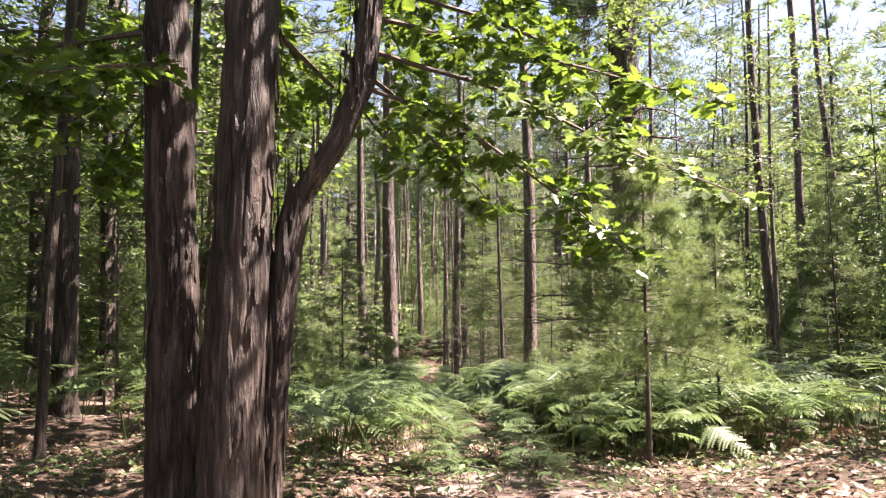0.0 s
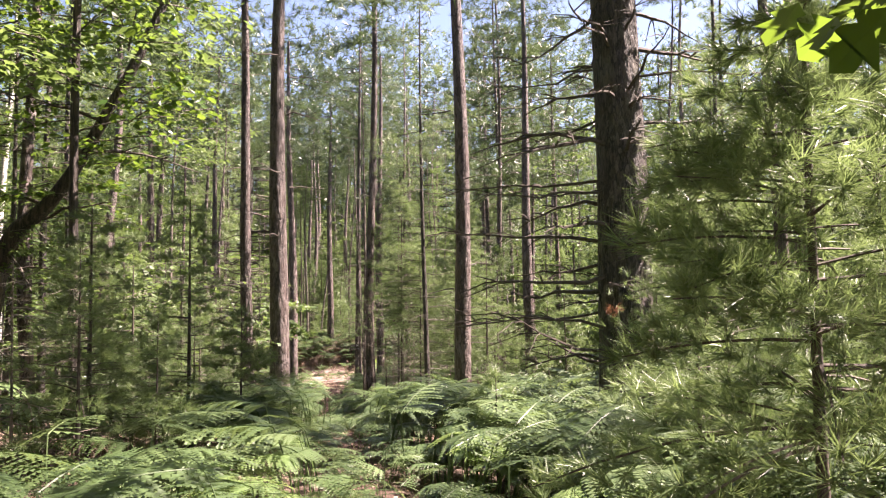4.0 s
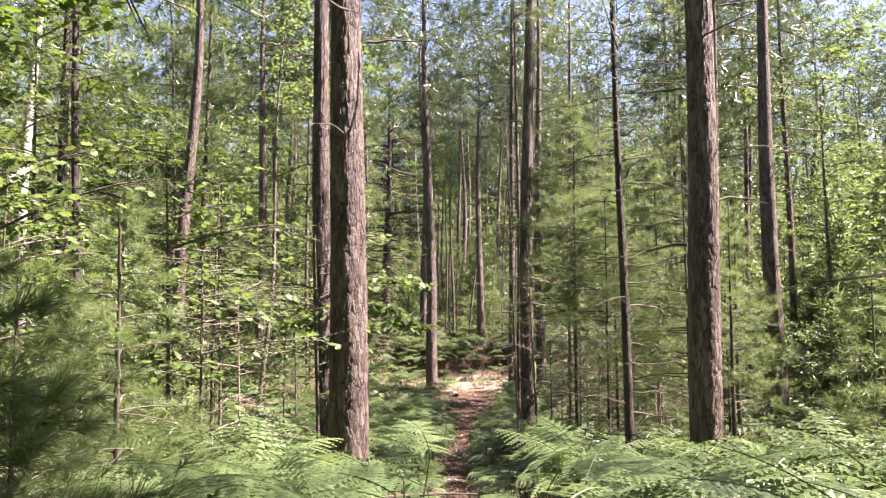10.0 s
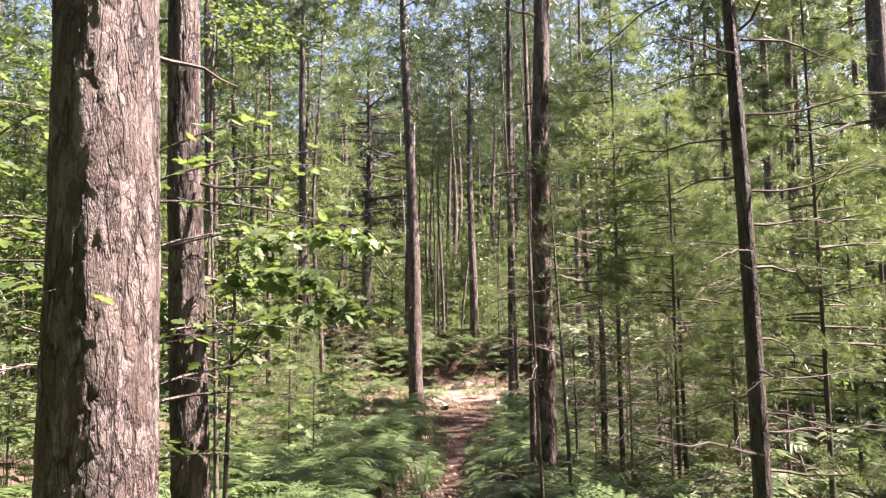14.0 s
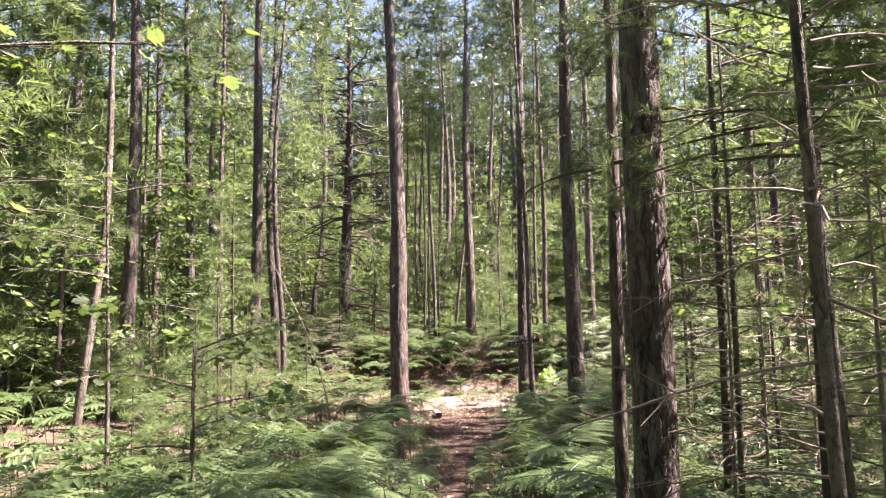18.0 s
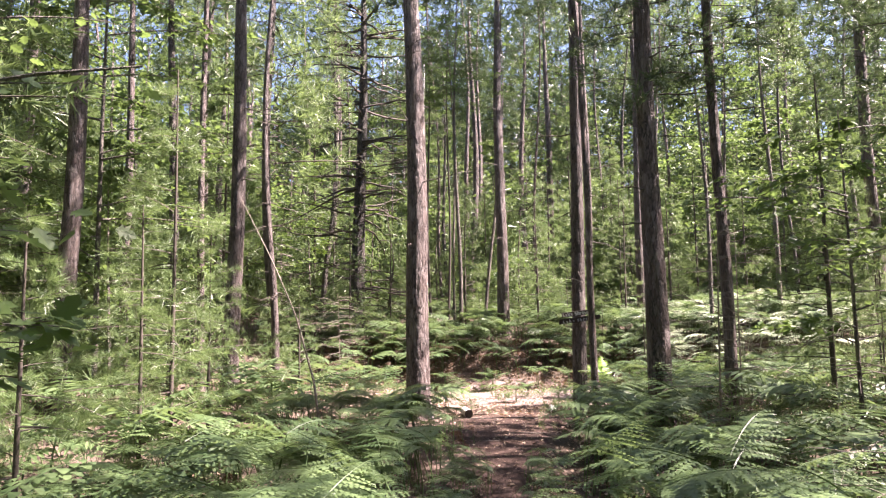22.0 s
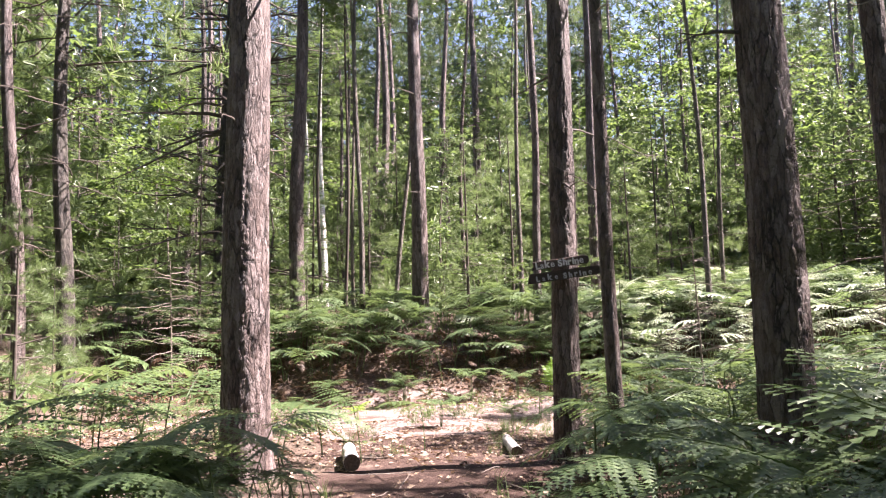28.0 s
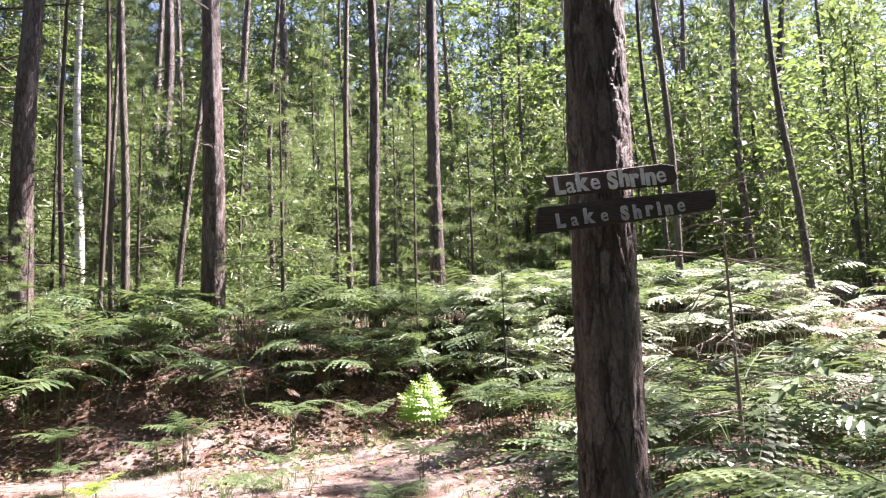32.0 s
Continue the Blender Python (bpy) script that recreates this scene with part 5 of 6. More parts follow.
def pole(name, x, y, dia, h, label, bark, lean=(0, 0), bow=None, dead=0, dz=(0.4, 3.0), ln=0.8, seed=1, twig=DEAD_WOOD, thick=0.006, leafy=None, bend=0.03):
    """A thin stem, dead or alive, with its bare side branches."""
    e = thing(name, x, y, label, "tree" if dia > 0.09 else "sapling", "thin stems")
    part("trunk", trunk_mesh("trunk", dia, h, bark, seed, lean, 12, 0.003 if dia > 0.09 else 0, 4.0 if dia > 0.09 else 0, bend, 0.25, bow), e)
    bx = 0.0 if bow is None else float(np.interp(1.2, bow[0], bow[1]))
    if dead:
        for me in single_branches(seed + 900, dead, dz[0], dz[1], ln, (lean[0] + bx / 1.2 * (bow is not None), lean[1]), twig, thick, start=dia * 0.3, twigs=(2, 6)):
            part("branch", me, e)
    if leafy:
        c = part("crown", leafy[0], e)
        c.matrix_basis = pose(lean[0] * leafy[1], lean[1] * leafy[1], leafy[1]) @ Matrix.Scale(leafy[2], 4)
    return e


# its crown is added high up to shade the thicket left of the trail
pole("white_pine", 1.9, 24.28, 0.14, 11, "thin dark pine with bare lower side branches", WHITE_PINE, (-0.004, 0), None, 34, (0.5, 6.5), 1.3, 3, DARK_TWIG, 0.01, (LOW_TOPS[0], 6.4, 0.6))
pole("dead_sapling", 0.67, 26.39, 0.05, 4.2, "thin grey leafless sapling among dead twigs", GREY_BARK, (-0.03, 0), None, 26, (0.5, 3.8), 0.7, 4, thick=0.0045)
pole("dead_sapling", 0.35, 25.7, 0.04, 5.2, "thin grey dead sapling with many bare twigs", GREY_BARK, (-0.035, 0), None, 40, (0.4, 4.6), 0.7, 5, thick=0.0032)
pole("maple_sapling", 1.49, 30.8, 0.085, 7.5, "slender forked grey sapling beside a pine", GREY_BARK, (0.02, 0), None, 24, (0.6, 4.5), 0.9, 6, DEAD_WOOD, 0.006, (YOUNG_LEAFY[2], 2.6, 0.8))
pole("red_pine", 0.34, 29.25, 0.1, 12, "thin stem close behind a thicker pine", RED_PINE, (0.0, 0), None, 0, seed=7)
pole("red_pine", 0.27, 42.11, 0.135, 12, "slender leaning reddish pine beside the sign tree", RED_PINE, (-0.02, -0.015), ([0, 1, 2, 4], [0.03, 0.0, -0.01, -0.01]), 3, (2.2, 4.5), 0.5, 8)
pole("dead_sapling", -3.95, 39.25, 0.04, 3.7, "thin pale bent sapling leaning over the ferns", DEAD_WOOD, (0, 0), ([0, 0.9, 1.9, 2.7, 3.7], [0, -0.12, -0.4, -0.75, -1.25]), 4, (1.5, 3.0), 0.4, 9)


def crooked_oak():
    """An oak that bends over at half its height, dark foliage hanging from its upper limb."""
    e = thing("oak_tree", -6.85, 19.4, "crooked lichened oak bending over, dark leaves above", "tree")
    q = np.random.default_rng(61)
    zs = np.array([-0.3, 0.35, 0.9, 2.0, 3.0, 3.6, 3.95, 4.5, 5.1, 6.4, 8.0])
    xs = np.array([-0.2, -0.05, 0.15, 0.4, 0.55, 0.8, 1.3, 1.75, 2.1, 2.8, 3.5])
    t = np.linspace(0, 1, 40)
    at = np.linspace(0, 1, len(zs))
    line = np.stack([np.interp(t, at, xs), 0.12 * np.sin(t * 5), np.interp(t, at, zs)], 1)
    for k in (0, 2):
        line[1:-1, k] = (line[:-2, k] + 2 * line[1:-1, k] + line[2:, k]) / 4
    s = Soup()
    tube(s, line, 0.21 - 0.13 * t + 0.08 * np.exp(-t * 25), 18, 0, 0.06, q)
    part("trunk", s.mesh("trunk", [OAK_BARK], True), e)
    for base, yaw, ln, rise in ((14, 4.4, 2.4, -0.25), (20, 1.2, 1.6, 0.5), (24, 5.0, 2.2, 0.35), (30, 0.9, 2.2, 0.2), (33, 4.2, 1.8, 0.4), (17, 2.2, 1.5, -0.4)):
        s = Soup()
        limb(q, line[base], yaw, ln, rise, 0.15, 0.04, s, 6)
        part("branch", s.mesh("branch", [DARK_TWIG]), e)
    for i, (x, z, k) in enumerate(((1.9, 3.9, 0.75), (2.8, 4.6, 0.9), (0.6, 4.6, 0.8))):
        c = part("crown", leaf_crown(62 + i, 4.2, 2.2, 13, 900, LOBED, 0.17, OAK_LEAF, DARK_TWIG, 0.05), e)
        c.matrix_basis = pose(x, 0.3 * i - 0.4, z, 0, 0, i * 80) @ Matrix.Scale(k, 4)


crooked_oak()
for i, (x, y, h) in enumerate([(1.5, 28.0, 3.6), (2.3, 29.3, 4.2), (1.25, 29.8, 3.0), (2.9, 27.4, 3.4), (1.9, 31.0, 3.8), (3.4, 30.0, 4.0), (1.7, 26.6, 2.6), (2.7, 31.8, 3.6), (1.6, 33.4, 3.0), (2.2, 45.5, 2.6), (2.9, 42.6, 3.6),
                               (-3.3, 13.2, 2.2), (-3.9, 16.4, 2.4), (-2.9, 21.8, 2.6), (1.75, 39.5, 3.2), (-6.5, 50.8, 2.8)]):
    pole("dead_sapling", x, y, 0.035, h, "small dead sapling, a tangle of bare pale twigs", DEAD_WOOD, (0.02 * (-1) ** i, 0), None, 40, (0.2, h * 0.95), 0.85, 20 + i)
# birches and grey stems on the bank
for i, (x, y, dia, lean, bark, label) in enumerate([(-5.7, 65.6, 0.3, (0, 0), BIRCH, "white birch trunk on the bank"), (-6.9, 67.8, 0.18, (0, 0), BIRCH, "thin white birch on the bank"),
                                                    (-3.16, 55.1, 0.15, (0.006, 0), GREY_BARK, "pale grey stem in a clump"), (-3.4, 55.3, 0.09, (-0.02, 0), GREY_BARK, "pale grey stem in a clump"),
                                                    (-2.35, 55.4, 0.12, (0.07, 0), GREY_BARK, "dark leaning stem in a clump"), (-3.7, 56.0, 0.09, (0.02, 0), DARK_TWIG, "dark thin stem in a clump"),
                                                    (-10.3, 28.6, 0.3, (0.01, 0), BIRCH, "white birch trunk among young pines"), (-4.4, 56.4, 0.1, (-0.01, 0), DARK_TWIG, "dark thin stem in a clump"),
                                                    (4.9, 52.6, 0.13, (-0.02, 0), GREY_BARK, "grey stem above bright ferns"), (5.6, 53.6, 0.1, (0.02, 0), GREY_BARK, "grey stem above bright ferns"), (7.4, 54.0, 0.16, (0, 0), GREY_BARK, "grey stem above bright ferns")]):
    tall_tree("birch_tree" if bark is BIRCH else "maple_tree", x, y, dia, label, bark, lean, 13, LEAF_TOPS[i % 3], 8.0, 0.42, None, sides=14, seed=i + 700, group="stems on the bank", bend=0.1)


def maple_bush(x, y, h, r, seed, leaves, label, low=0.35, size=0.1, mat=MAPLE):
    e = thing("maple_sapling", x, y, label, "sapling", "leafy saplings near the trail")
    part("trunk", trunk_mesh("trunk", 0.012 * h + 0.01, h, GREY_BARK, seed, (0, 0), 7, 0, 0, 0.05, 0.2), e)
    part("crown", leaf_crown(seed, h, r, int(6 + h * 3), leaves, LOBED, size, mat, GREY_BARK, low), e)


for i, (x, y, h, r, leaves) in enumerate([(-3.0, 29.9, 2.3, 1.1, 380), (-2.9, 25.8, 4.2, 1.5, 300), (-2.3, 23.0, 3.6, 1.3, 260), (-3.4, 21.0, 4.0, 1.4, 300), (-4.0, 23.6, 4.4, 1.5, 300), (1.5, 30.4, 4.6, 1.3, 260),
                                          (-5.6, 13.0, 4.2, 1.6, 320), (-4.8, 29.5, 3.4, 1.2, 220), (-5.0, 26.4, 4.8, 1.5, 260), (4.6, 31.5, 4.8, 1.5, 240), (-5.8, 33.8, 4.8, 1.5, 240), (-2.7, 20.2, 2.6, 1.1, 300), (-3.9, 18.9, 3.2, 1.3, 320)]):
    maple_bush(x, y, h, r, i + 800, leaves, "young maple with broad light green leaves")


def arching_maple():
    e = thing("maple_sapling", -2.5, 24.9, "young maple arching yellow-green leaf sprays over the trail", "sapling", "leafy saplings near the trail")
    g = Vector(e.matrix_world.translation)
    part("trunk", trunk_mesh("trunk", 0.05, 4.2, GREY_BARK, 871, (0.03, 0), 8, 0, 0, 0.05, 0.2), e)
    for i, (pts, n) in enumerate(SPRAYS):
        local = [Vector(q) - g for q in pts]
        tagged(part("leafy_branch", leafy_branch(i + 870, local, 0.012, n, 0.13, LOBED, MAPLE, GREY_BARK, 0.26, 0.05), e), kind="stuff")


SPRAYS = [
    ([(-2.45, 24.9, 0.2), (-2.0, 24.7, 0.6), (-1.5, 24.6, 0.75), (-1.0, 24.6, 0.65)], 150),
    ([(-2.42, 24.9, 0.6), (-2.2, 24.4, 0.95), (-1.8, 24.2, 1.0), (-1.3, 24.2, 0.85)], 140),
    ([(-2.42, 24.9, 0.7), (-2.3, 25.3, 1.3), (-1.9, 25.5, 1.45), (-1.3, 25.5, 1.35)], 140),
    ([(-2.42, 24.9, 0.5), (-2.9, 24.7, 0.9), (-3.5, 24.8, 0.8)], 120),
]
arching_maple()


for i, (x, y, name, dia, z, k) in enumerate([(7.0, 15.8, "maple_tree", 0.11, 3.6, 0.55), (9.6, 8.6, "maple_tree", 0.08, 3.3, 0.55), (10.5, 25.8, "white_pine", 0.2, 3.4, 0.7), (12.5, 29.0, "white_pine", 0.22, 3.6, 0.95), (15.5, 36.0, "white_pine", 0.25, 4.0, 1.1),
                                             (8.8, 34.5, "maple_tree", 0.14, 4.6, 0.7), (-8.5, 27.0, "white_pine", 0.22, 3.4, 1.0), (-6.8, 21.0, "maple_tree", 0.13, 3.4, 0.8), (-9.5, 36.0, "white_pine", 0.22, 3.4, 1.0)]):
    pine = name == "white_pine"
    tall_tree(name, x, y, dia, "white pine with low soft green boughs" if pine else "slender maple with bright leafy boughs", WHITE_PINE if pine else GREY_BARK, (0.01, 0), 15 if pine else 9,
              LOW_TOPS[i % 2] if pine else LEAF_TOPS[i % 3], z, k, None, sides=10, seed=i + 640, group="low-boughed trees")


def trail_sign():
    """Two hand-painted boards nailed to the slim pine."""
    e = new("trail_sign")
    e.matrix_world = pose(0.03, 43.35, -0.64)
    tagged(e, "two dark weathered boards nailed to a pine, white lettering", "sign")
    wood = plain_material("weathered_sign_wood", (0.02, 0.013, 0.011), (0.075, 0.053, 0.046), 14, 0.85, 0.6, 0.004, (1, 1, 14))
    paint = plain_material("worn_white_paint", (0.45, 0.44, 0.45), (0.8, 0.78, 0.8), 45, 0.75)
    faded = plain_material("faded_white_paint", (0.2, 0.19, 0.2), (0.62, 0.6, 0.62), 28, 0.8)
    nail = plain_material("rusty_nail", (0.05, 0.03, 0.02), (0.12, 0.07, 0.05), 60, 0.6)

    def board(name, outline, y, mat):
        bm = bmesh.new()
        front = [bm.verts.new((x, y - 0.011, z)) for x, z in outline]
        face = bm.faces.new(front)
        ex = bmesh.ops.extrude_face_region(bm, geom=[face])
        for v in ex["geom"]:
            if isinstance(v, bmesh.types.BMVert):
                v.co.y += 0.022
        bmesh.ops.bevel(bm, geom=bm.edges[:], offset=0.003, segments=1, affect="EDGES")
        bmesh.ops.recalc_face_normals(bm, faces=bm.faces)
        me = bpy.data.meshes.new(name)
        bm.to_mesh(me)
        bm.free()
        me.materials.append(mat)
        return part(name, me, e)

    top = board("upper_board", UPPER_BOARD, 0.0, wood)
    low = board("lower_board", LOWER_BOARD, 0.004, wood)

    def words(text, x, z, size, tilt, mat, parent, y, jitter, label, gap=0.1):
        r = random.Random(4)
        for ch in text:
            if ch == " ":
                x += size * 0.36
                continue
            cu = bpy.data.curves.new("letter", "FONT")
            cu.body, cu.size, cu.extrude, cu.offset = ch, size * r.uniform(0.94, 1.06), 0.0012, 0.0012 if ch in "ea" else 0.0042
            tmp = bpy.data.objects.new("letter", cu)
            scene.collection.objects.link(tmp)
            me = bpy.data.meshes.new_from_object(tmp.evaluated_get(bpy.context.evaluated_depsgraph_get()))
            width = max((v.co.x for v in me.vertices), default=size * 0.5)
            bpy.data.objects.remove(tmp)
            me.materials.clear()
            me.materials.append(mat)
            ob = part("letter", me, parent, label)
            ob.matrix_basis = pose(x, y, z + math.tan(radians(tilt)) * (x - X0) + r.uniform(-jitter, jitter), 90, -tilt + r.uniform(-3, 3), 0)
            x += width + size * gap

    X0 = -0.22
    words("Lake Shrine", -0.238, -0.014, 0.094, 6.7, paint, top, -0.0185, 0.004, "hand-painted white letter", 0.03)
    words("Lake", -0.235, -0.142, 0.074, 6.7, faded, low, -0.0145, 0.004, "worn faded white letter", 0.32)
    words("Shrine", 0.045, -0.142, 0.076, 6.7, faded, low, -0.0145, 0.004, "worn faded white letter", 0.24)
    for x, z, parent in ((-0.02, 0.075, top), (0.06, 0.085, top), (-0.03, -0.03, low), (0.1, -0.015, low)):
        s = Soup()
        tube(s, [(x, -0.016, z), (x, -0.013, z), (x, 0.0, z)], [0.002, 0.005, 0.004], 8)
        part("nail", s.mesh("nail", [nail]), parent)


UPPER_BOARD = [(-0.278, -0.031), (-0.1, -0.012), (0.1, 0.012), (0.292, 0.034), (0.312, 0.06), (0.3, 0.112), (0.24, 0.118), (0.0, 0.084), (-0.2, 0.06), (-0.272, 0.052), (-0.25, 0.012)]
LOWER_BOARD = [(-0.321, -0.171), (-0.1, -0.146), (0.15, -0.112), (0.468, -0.066), (0.492, -0.04), (0.486, 0.018), (0.25, -0.004), (0.0, -0.034), (-0.2, -0.058), (-0.304, -0.069), (-0.312, -0.12)]
trail_sign()


def birch_log(x, y, x2, y2, r, seed):
    z, z2 = float(ground_z(x, y)) + r * 0.9 + 0.02, float(ground_z(x2, y2)) + r * 0.8 + 0.02
    e = new("birch_log")
    e.matrix_world = pose(x, y, z)
    tagged(e, "short white birch log lying beside the trail", "log", "birch logs edging the trail")
    q = np.random.default_rng(seed)
    t = np.linspace(0, 1, 12)
    pts = np.stack([(x2 - x) * t, (y2 - y) * t, (z2 - z) * t], 1) + q.normal(0, 0.004, (12, 3))
    s = Soup()
    tube(s, pts, r * (1 - 0.12 * t) * (1 + 0.05 * q.normal(size=12)), 18, 0)
    part("bark", s.mesh("bark", [BIRCH], True), e)
    rot = plain_material("rotten_log_end", (0.03, 0.022, 0.016), (0.14, 0.1, 0.07), 40, 0.95)
    for p in (pts[0], pts[-1]):
        bm = bmesh.new()
        bmesh.ops.create_circle(bm, cap_ends=True, radius=r * 0.96, segments=18)
        d = Vector(pts[-1] - pts[0])
        bmesh.ops.transform(bm, matrix=Matrix.Translation(p) @ d.to_track_quat("Z", "Y").to_matrix().to_4x4(), verts=bm.verts)
        me = bpy.data.meshes.new("cut_end")
        bm.to_mesh(me)
        bm.free()
        me.materials.append(rot)
        part("cut_end", me, e, "dark rotten cut end")


birch_log(-2.09, 43.27, -2.3, 44.75, 0.085, 1)
birch_log(-0.4, 43.95, -0.42, 45.0, 0.065, 2)


def young_fern(x, y, size, seed, n, mat, label, upright=False):
    e = thing("fern", x, y, label, "fern", "", 0.02)
    me = [frond(seed + i, 16, 8, 0, 0.3 if upright else None).mesh("frond", [mat]) for i in range(n)]
    for i, m in enumerate(me):
        b = part("frond", m, e)
        yaw = (i - (n - 1) / 2) * 34 + 8 if upright else i * 360 / n + 20
        b.matrix_basis = (pose(0.05 * i, 0, 0, 58 - 6 * i, 0, yaw) if upright else pose(0, 0, 0, 12, 0, yaw)) @ Matrix.Scale(size, 4)


young_fern(1.2, 50.7, 0.72, 900, 3, BRIGHT_FERN, "bright yellow-green upright young fern at the foot of the bank", True)
young_fern(1.0, 50.9, 0.55, 910, 3, BRIGHT_FERN, "bright yellow-green upright young fern at the foot of the bank", True)
young_fern(-2.6, 48.6, 0.3, 920, 4, BRIGHT_FERN, "small bright fern in the clearing")
for i, (x, y, k) in enumerate([(-1.9, 50.4, 0.55), (-3.3, 50.6, 0.5), (-0.6, 50.7, 0.6), (0.3, 50.5, 0.5), (-5.2, 50.2, 0.6), (-0.9, 48.6, 0.35), (-3.0, 49.3, 0.3), (2.2, 49.4, 0.6), (2.7, 47.8, 0.65), (1.9, 50.3, 0.6), (-1.2, 47.2, 0.42), (-3.4, 47.0, 0.45), (0.4, 48.0, 0.45), (-0.2, 46.4, 0.4), (-4.8, 48.2, 0.5), (1.6, 47.2, 0.5), (-2.2, 50.2, 0.4), (1.0, 45.4, 0.5), (-3.9, 45.2, 0.5)]):
    young_fern(x, y, k, 930 + 5 * i, 4, FERN, "low green fern in the sandy clearing")

# ---- litter and small growth ----
lr = np.random.default_rng(31)


def scatter_leaves(name, n, x0, x1, y0, y1, low, high, mat, label, keep=None, lift=0.012):
    x, y = lr.uniform(x0, x1, n), lr.uniform(y0, y1, n)
    if keep is not None:
        k = keep(x, y)
        x, y = x[k], y[k]
    n = len(x)
    s = Soup()
    s.spread(KITE, turns(lr.uniform(0, 6.28, n), lr.normal(0.1, 0.25, n), lr.normal(0, 0.35, n)), lr.uniform(low, high, n), np.stack([x, y, ground_z(x, y) + lift + lr.uniform(0, 0.02, n)], 1))
    return tagged(new(name, s.mesh(name, [mat])), label, "litter", kind="stuff")


scatter_leaves("leaf_litter", 5000, -1.6, 1.4, 0, 46, 0.03, 0.08, LITTER, "dry brown leaves strewn along the trail")
scatter_leaves("leaf_litter", 16000, -6, 6, 0, 46, 0.03, 0.09, LITTER, "dry brown leaves strewn over the forest floor")
scatter_leaves("leaf_litter", 5200, -5, 6.5, 3.6, 9.5, 0.05, 0.12, LITTER, "broad dry oak leaves under the oak", lambda x, y: (np.hypot((x - 0.6) / 1.3, y - 6.9) > 0.9) | (lr.uniform(0, 1, len(x)) < 0.2))
scatter_leaves("low_herbs", 1500, -4, 6, 6.3, 9.5, 0.06, 0.13, FERN, "low green herbs and oak seedlings in the litter", None, 0.06)
scatter_leaves("leaf_litter", 6000, -7, 4.5, 44, 54, 0.03, 0.1, LITTER, "dry pale leaves on the clearing and bank")
scatter_leaves("low_herbs", 9000, -7, 7, 5, 52, 0.04, 0.1, FERN, "low green herbs between the ferns", lambda x, y: np.abs(x - trail_x(y)) > 0.5 + np.clip(y - 36, 0, 9) * 0.15, 0.05)


scatter_leaves("leaf_litter", 9000, -8.5, 3.5, 50.2, 53.6, 0.05, 0.13, BROWN_FERN, "brown bracken litter and leaves on the bank")
scatter_leaves("leaf_litter", 5200, -6.5, 3.5, 43.5, 51.0, 0.04, 0.1, BROWN_FERN, "reddish needles and bark flakes in drifts on the sand", lambda x, y: vnoise(x * 0.9 + 4, y * 1.3) > 0.42)
# seedlings share the sun-lightened bracken green
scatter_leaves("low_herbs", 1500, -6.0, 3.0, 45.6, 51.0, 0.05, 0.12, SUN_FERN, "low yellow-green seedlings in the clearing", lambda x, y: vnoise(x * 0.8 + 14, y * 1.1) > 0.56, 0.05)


def twig_litter():
    s = Soup()
    for _ in range(900):
        x, y = lr.uniform(-7, 7), lr.uniform(3, 54)
        a, ln = lr.uniform(0, 6.28), lr.uniform(0.15, 0.8)
        t = np.linspace(-0.5, 0.5, 4)
        px, py = x + np.sin(a) * t * ln, y + np.cos(a) * t * ln
        tube(s, np.stack([px, py, ground_z(px, py) + 0.02 + lr.uniform(0, 0.06) + lr.normal(0, 0.01, 4)], 1), [0.004, 0.005, 0.004, 0.002], 4)
    return tagged(new("twig_litter", s.mesh("twig_litter", [DEAD_WOOD])), "dead twigs scattered on the ground", "twigs", kind="stuff")


twig_litter()


def withered_bracken():
    n = 320
    x, y = lr.uniform(-7.5, 5, n), lr.uniform(51.2, 53.4, n)
    x2, y2 = lr.uniform(-5, 5, 260), lr.uniform(7, 44, 260)
    k = np.abs(x2 - trail_x(y2)) > 0.7
    x, y = np.concatenate([x, x2[k]]), np.concatenate([y, y2[k]])
    n = len(x)
    s = Soup()
    s.spread(mid_t[0], turns(lr.uniform(0, 6.28, n), lr.normal(-0.9, 0.4, n), lr.normal(0, 0.5, n)), lr.uniform(0.2, 0.4, n), np.stack([x, y, ground_z(x, y) + 0.05], 1))
    return tagged(new("withered_bracken", s.mesh("withered_bracken", [BROWN_FERN])), "brown withered bracken on the dark bank", "fern", kind="stuff")


withered_bracken()


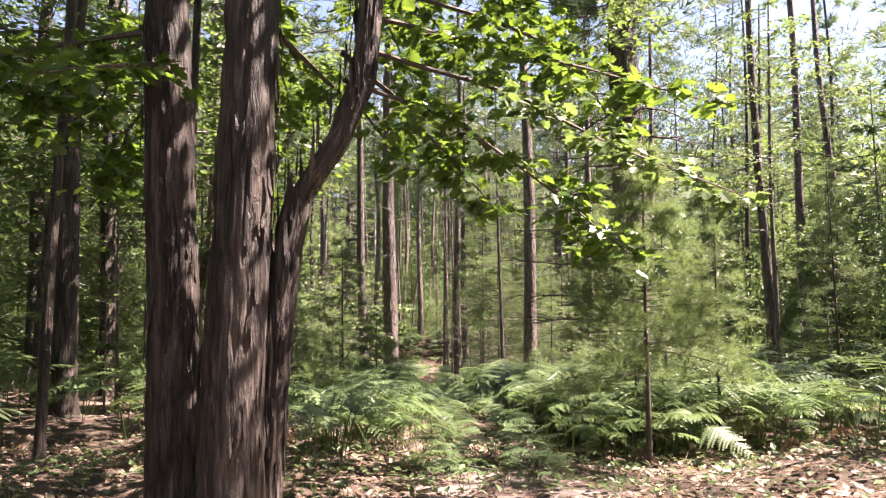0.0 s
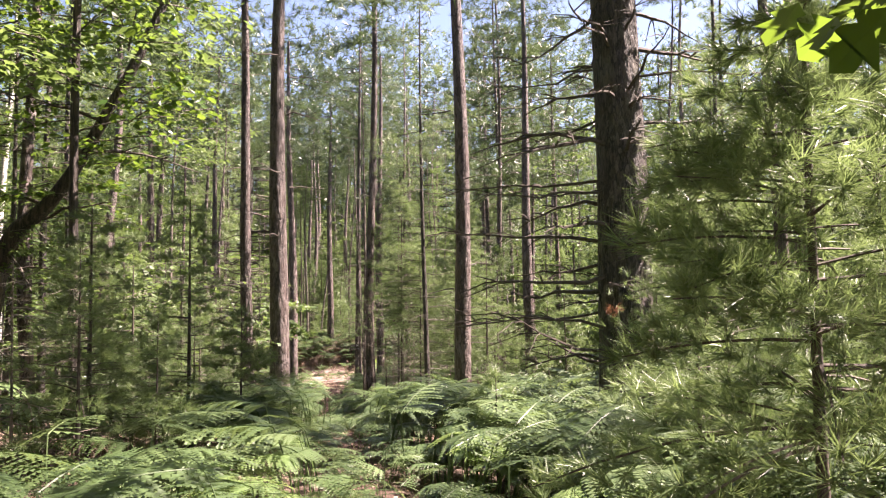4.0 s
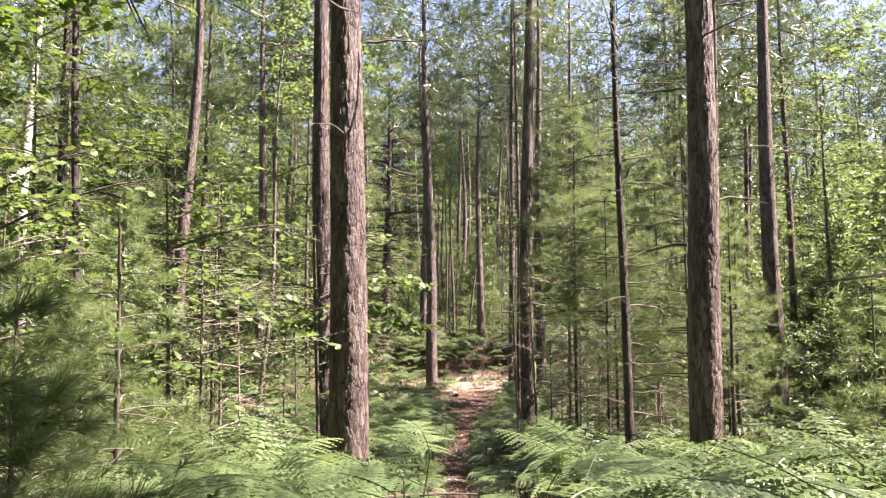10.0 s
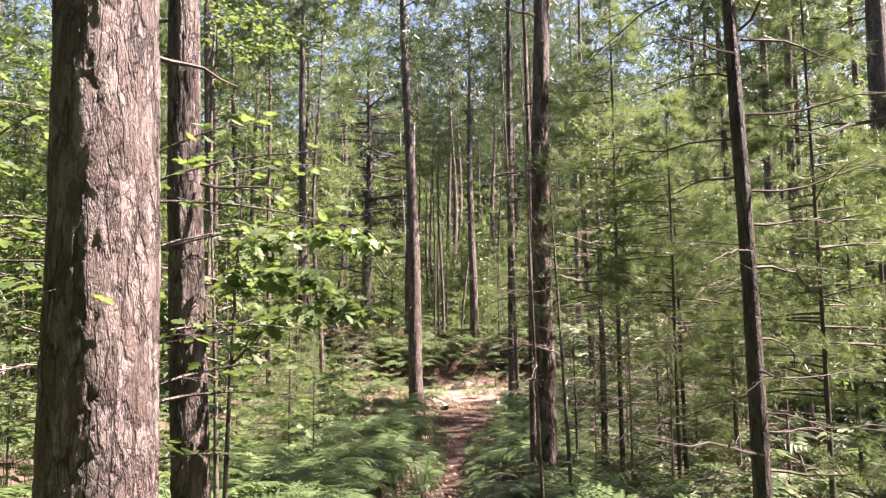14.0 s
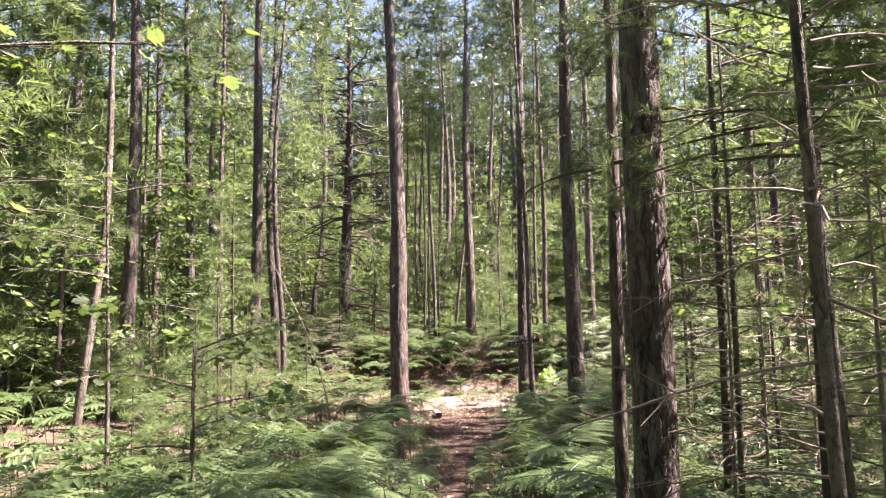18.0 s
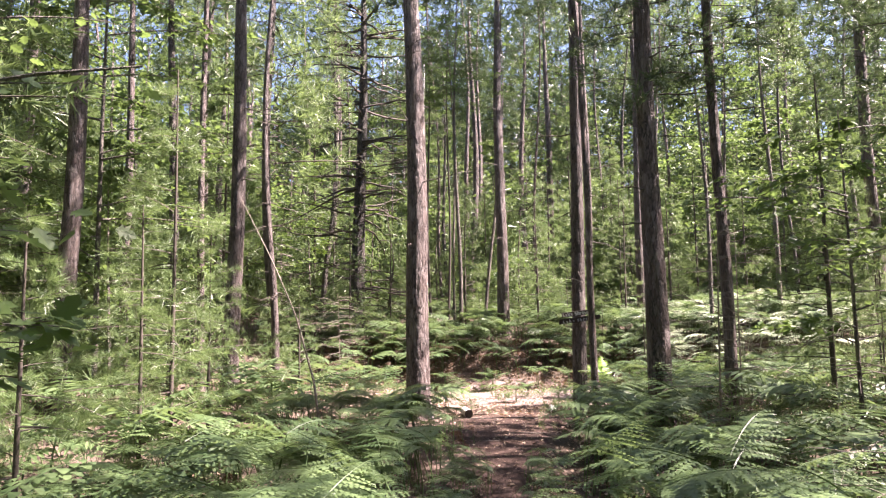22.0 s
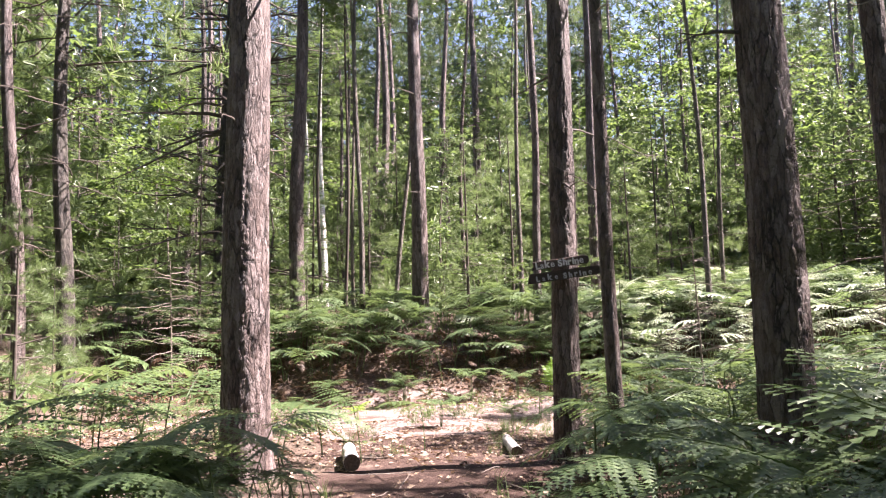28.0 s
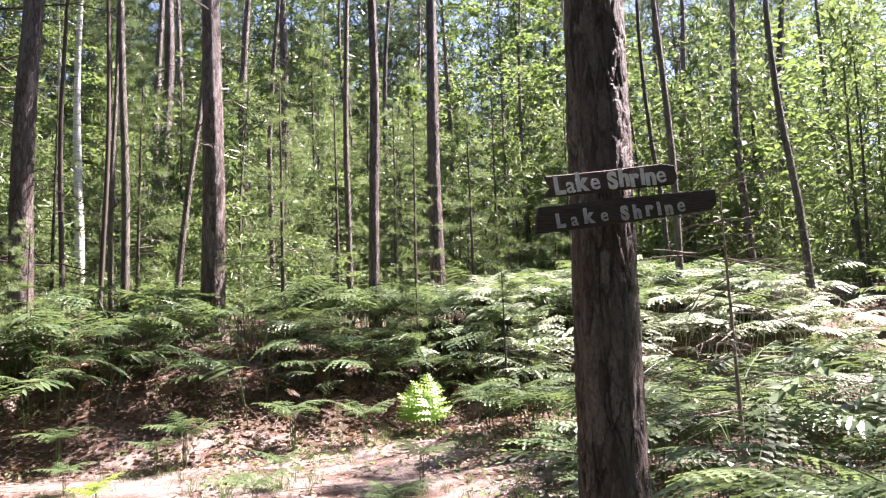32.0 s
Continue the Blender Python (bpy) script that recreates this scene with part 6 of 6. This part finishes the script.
def grass():
    n = 5200
    x, y = lr.uniform(-6, 4, n), lr.uniform(4, 53, n)
    x, y = np.concatenate([x, lr.uniform(-6, 3, 1500)]), np.concatenate([y, lr.uniform(44.5, 51.0, 1500)])
    k = ((np.abs(x - trail_x(y)) > 0.45) | (y > 46)) & (vnoise(x * 1.3, y * 1.3 + 9) > 0.55)
    x, y = x[k], y[k]
    n = len(x)
    s = Soup()
    s.spread(needle_template(9, 0.7, 0.03, 77), turns(lr.uniform(0, 6.28, n), lr.normal(1.45, 0.2, n), lr.uniform(0, 6.28, n)), lr.uniform(0.1, 0.28, n), np.stack([x, y, ground_z(x, y)], 1))
    return tagged(new("grass", s.mesh("grass", [FERN])), "thin tufts of woodland grass", "grass", kind="stuff")


grass()


def fallen_branches():
    for i, (x, y, yaw, ln, r) in enumerate([(-2.6, 20.4, 1.2, 2.6, 0.035), (2.3, 18.6, 1.9, 1.8, 0.02), (3.1, 19.8, 1.4, 2.2, 0.02), (-3.2, 17.3, 0.9, 2.0, 0.025), (1.6, 35.0, 1.1, 1.6, 0.02), (-3.1, 9.6, 1.0, 1.8, 0.03), (2.5, 46.0, 2.0, 1.7, 0.02)]):
        q = np.random.default_rng(i)
        bark = GREY_BARK if i == 1 else DARK_TWIG
        e = new("fallen_branch")
        e.matrix_world = pose(x, y, float(ground_z(x, y)) + 0.01)
        tagged(e, "bare fallen branch lying among the ferns", "branch", "fallen branches")
        t = np.linspace(0, 1, 8)
        yy = yaw + np.cumsum(q.normal(0, 0.1, 8))
        pts = np.stack([np.cumsum(np.sin(yy)) * ln / 8, np.cumsum(np.cos(yy)) * ln / 8, r + ln * (0.1 * t - 0.06 * t ** 2)], 1)
        s = Soup()
        tube(s, pts, r * (1 - 0.8 * t) + 0.002, 7)
        part("stem", s.mesh("stem", [bark]), e)
        for _ in range(6):
            c = pts[int(q.integers(1, 7))]
            a, l2 = yaw + q.choice([-1, 1]) * q.uniform(0.4, 1.1), ln * q.uniform(0.15, 0.4)
            u = np.linspace(0, 1, 4)
            s = Soup()
            tube(s, c + np.stack([np.sin(a) * u * l2, np.cos(a) * u * l2, u * l2 * q.uniform(0.0, 0.3)], 1), r * 0.35 * (1 - 0.8 * u) + 0.001, 4)
            part("twig", s.mesh("twig", [bark]), e)


fallen_branches()
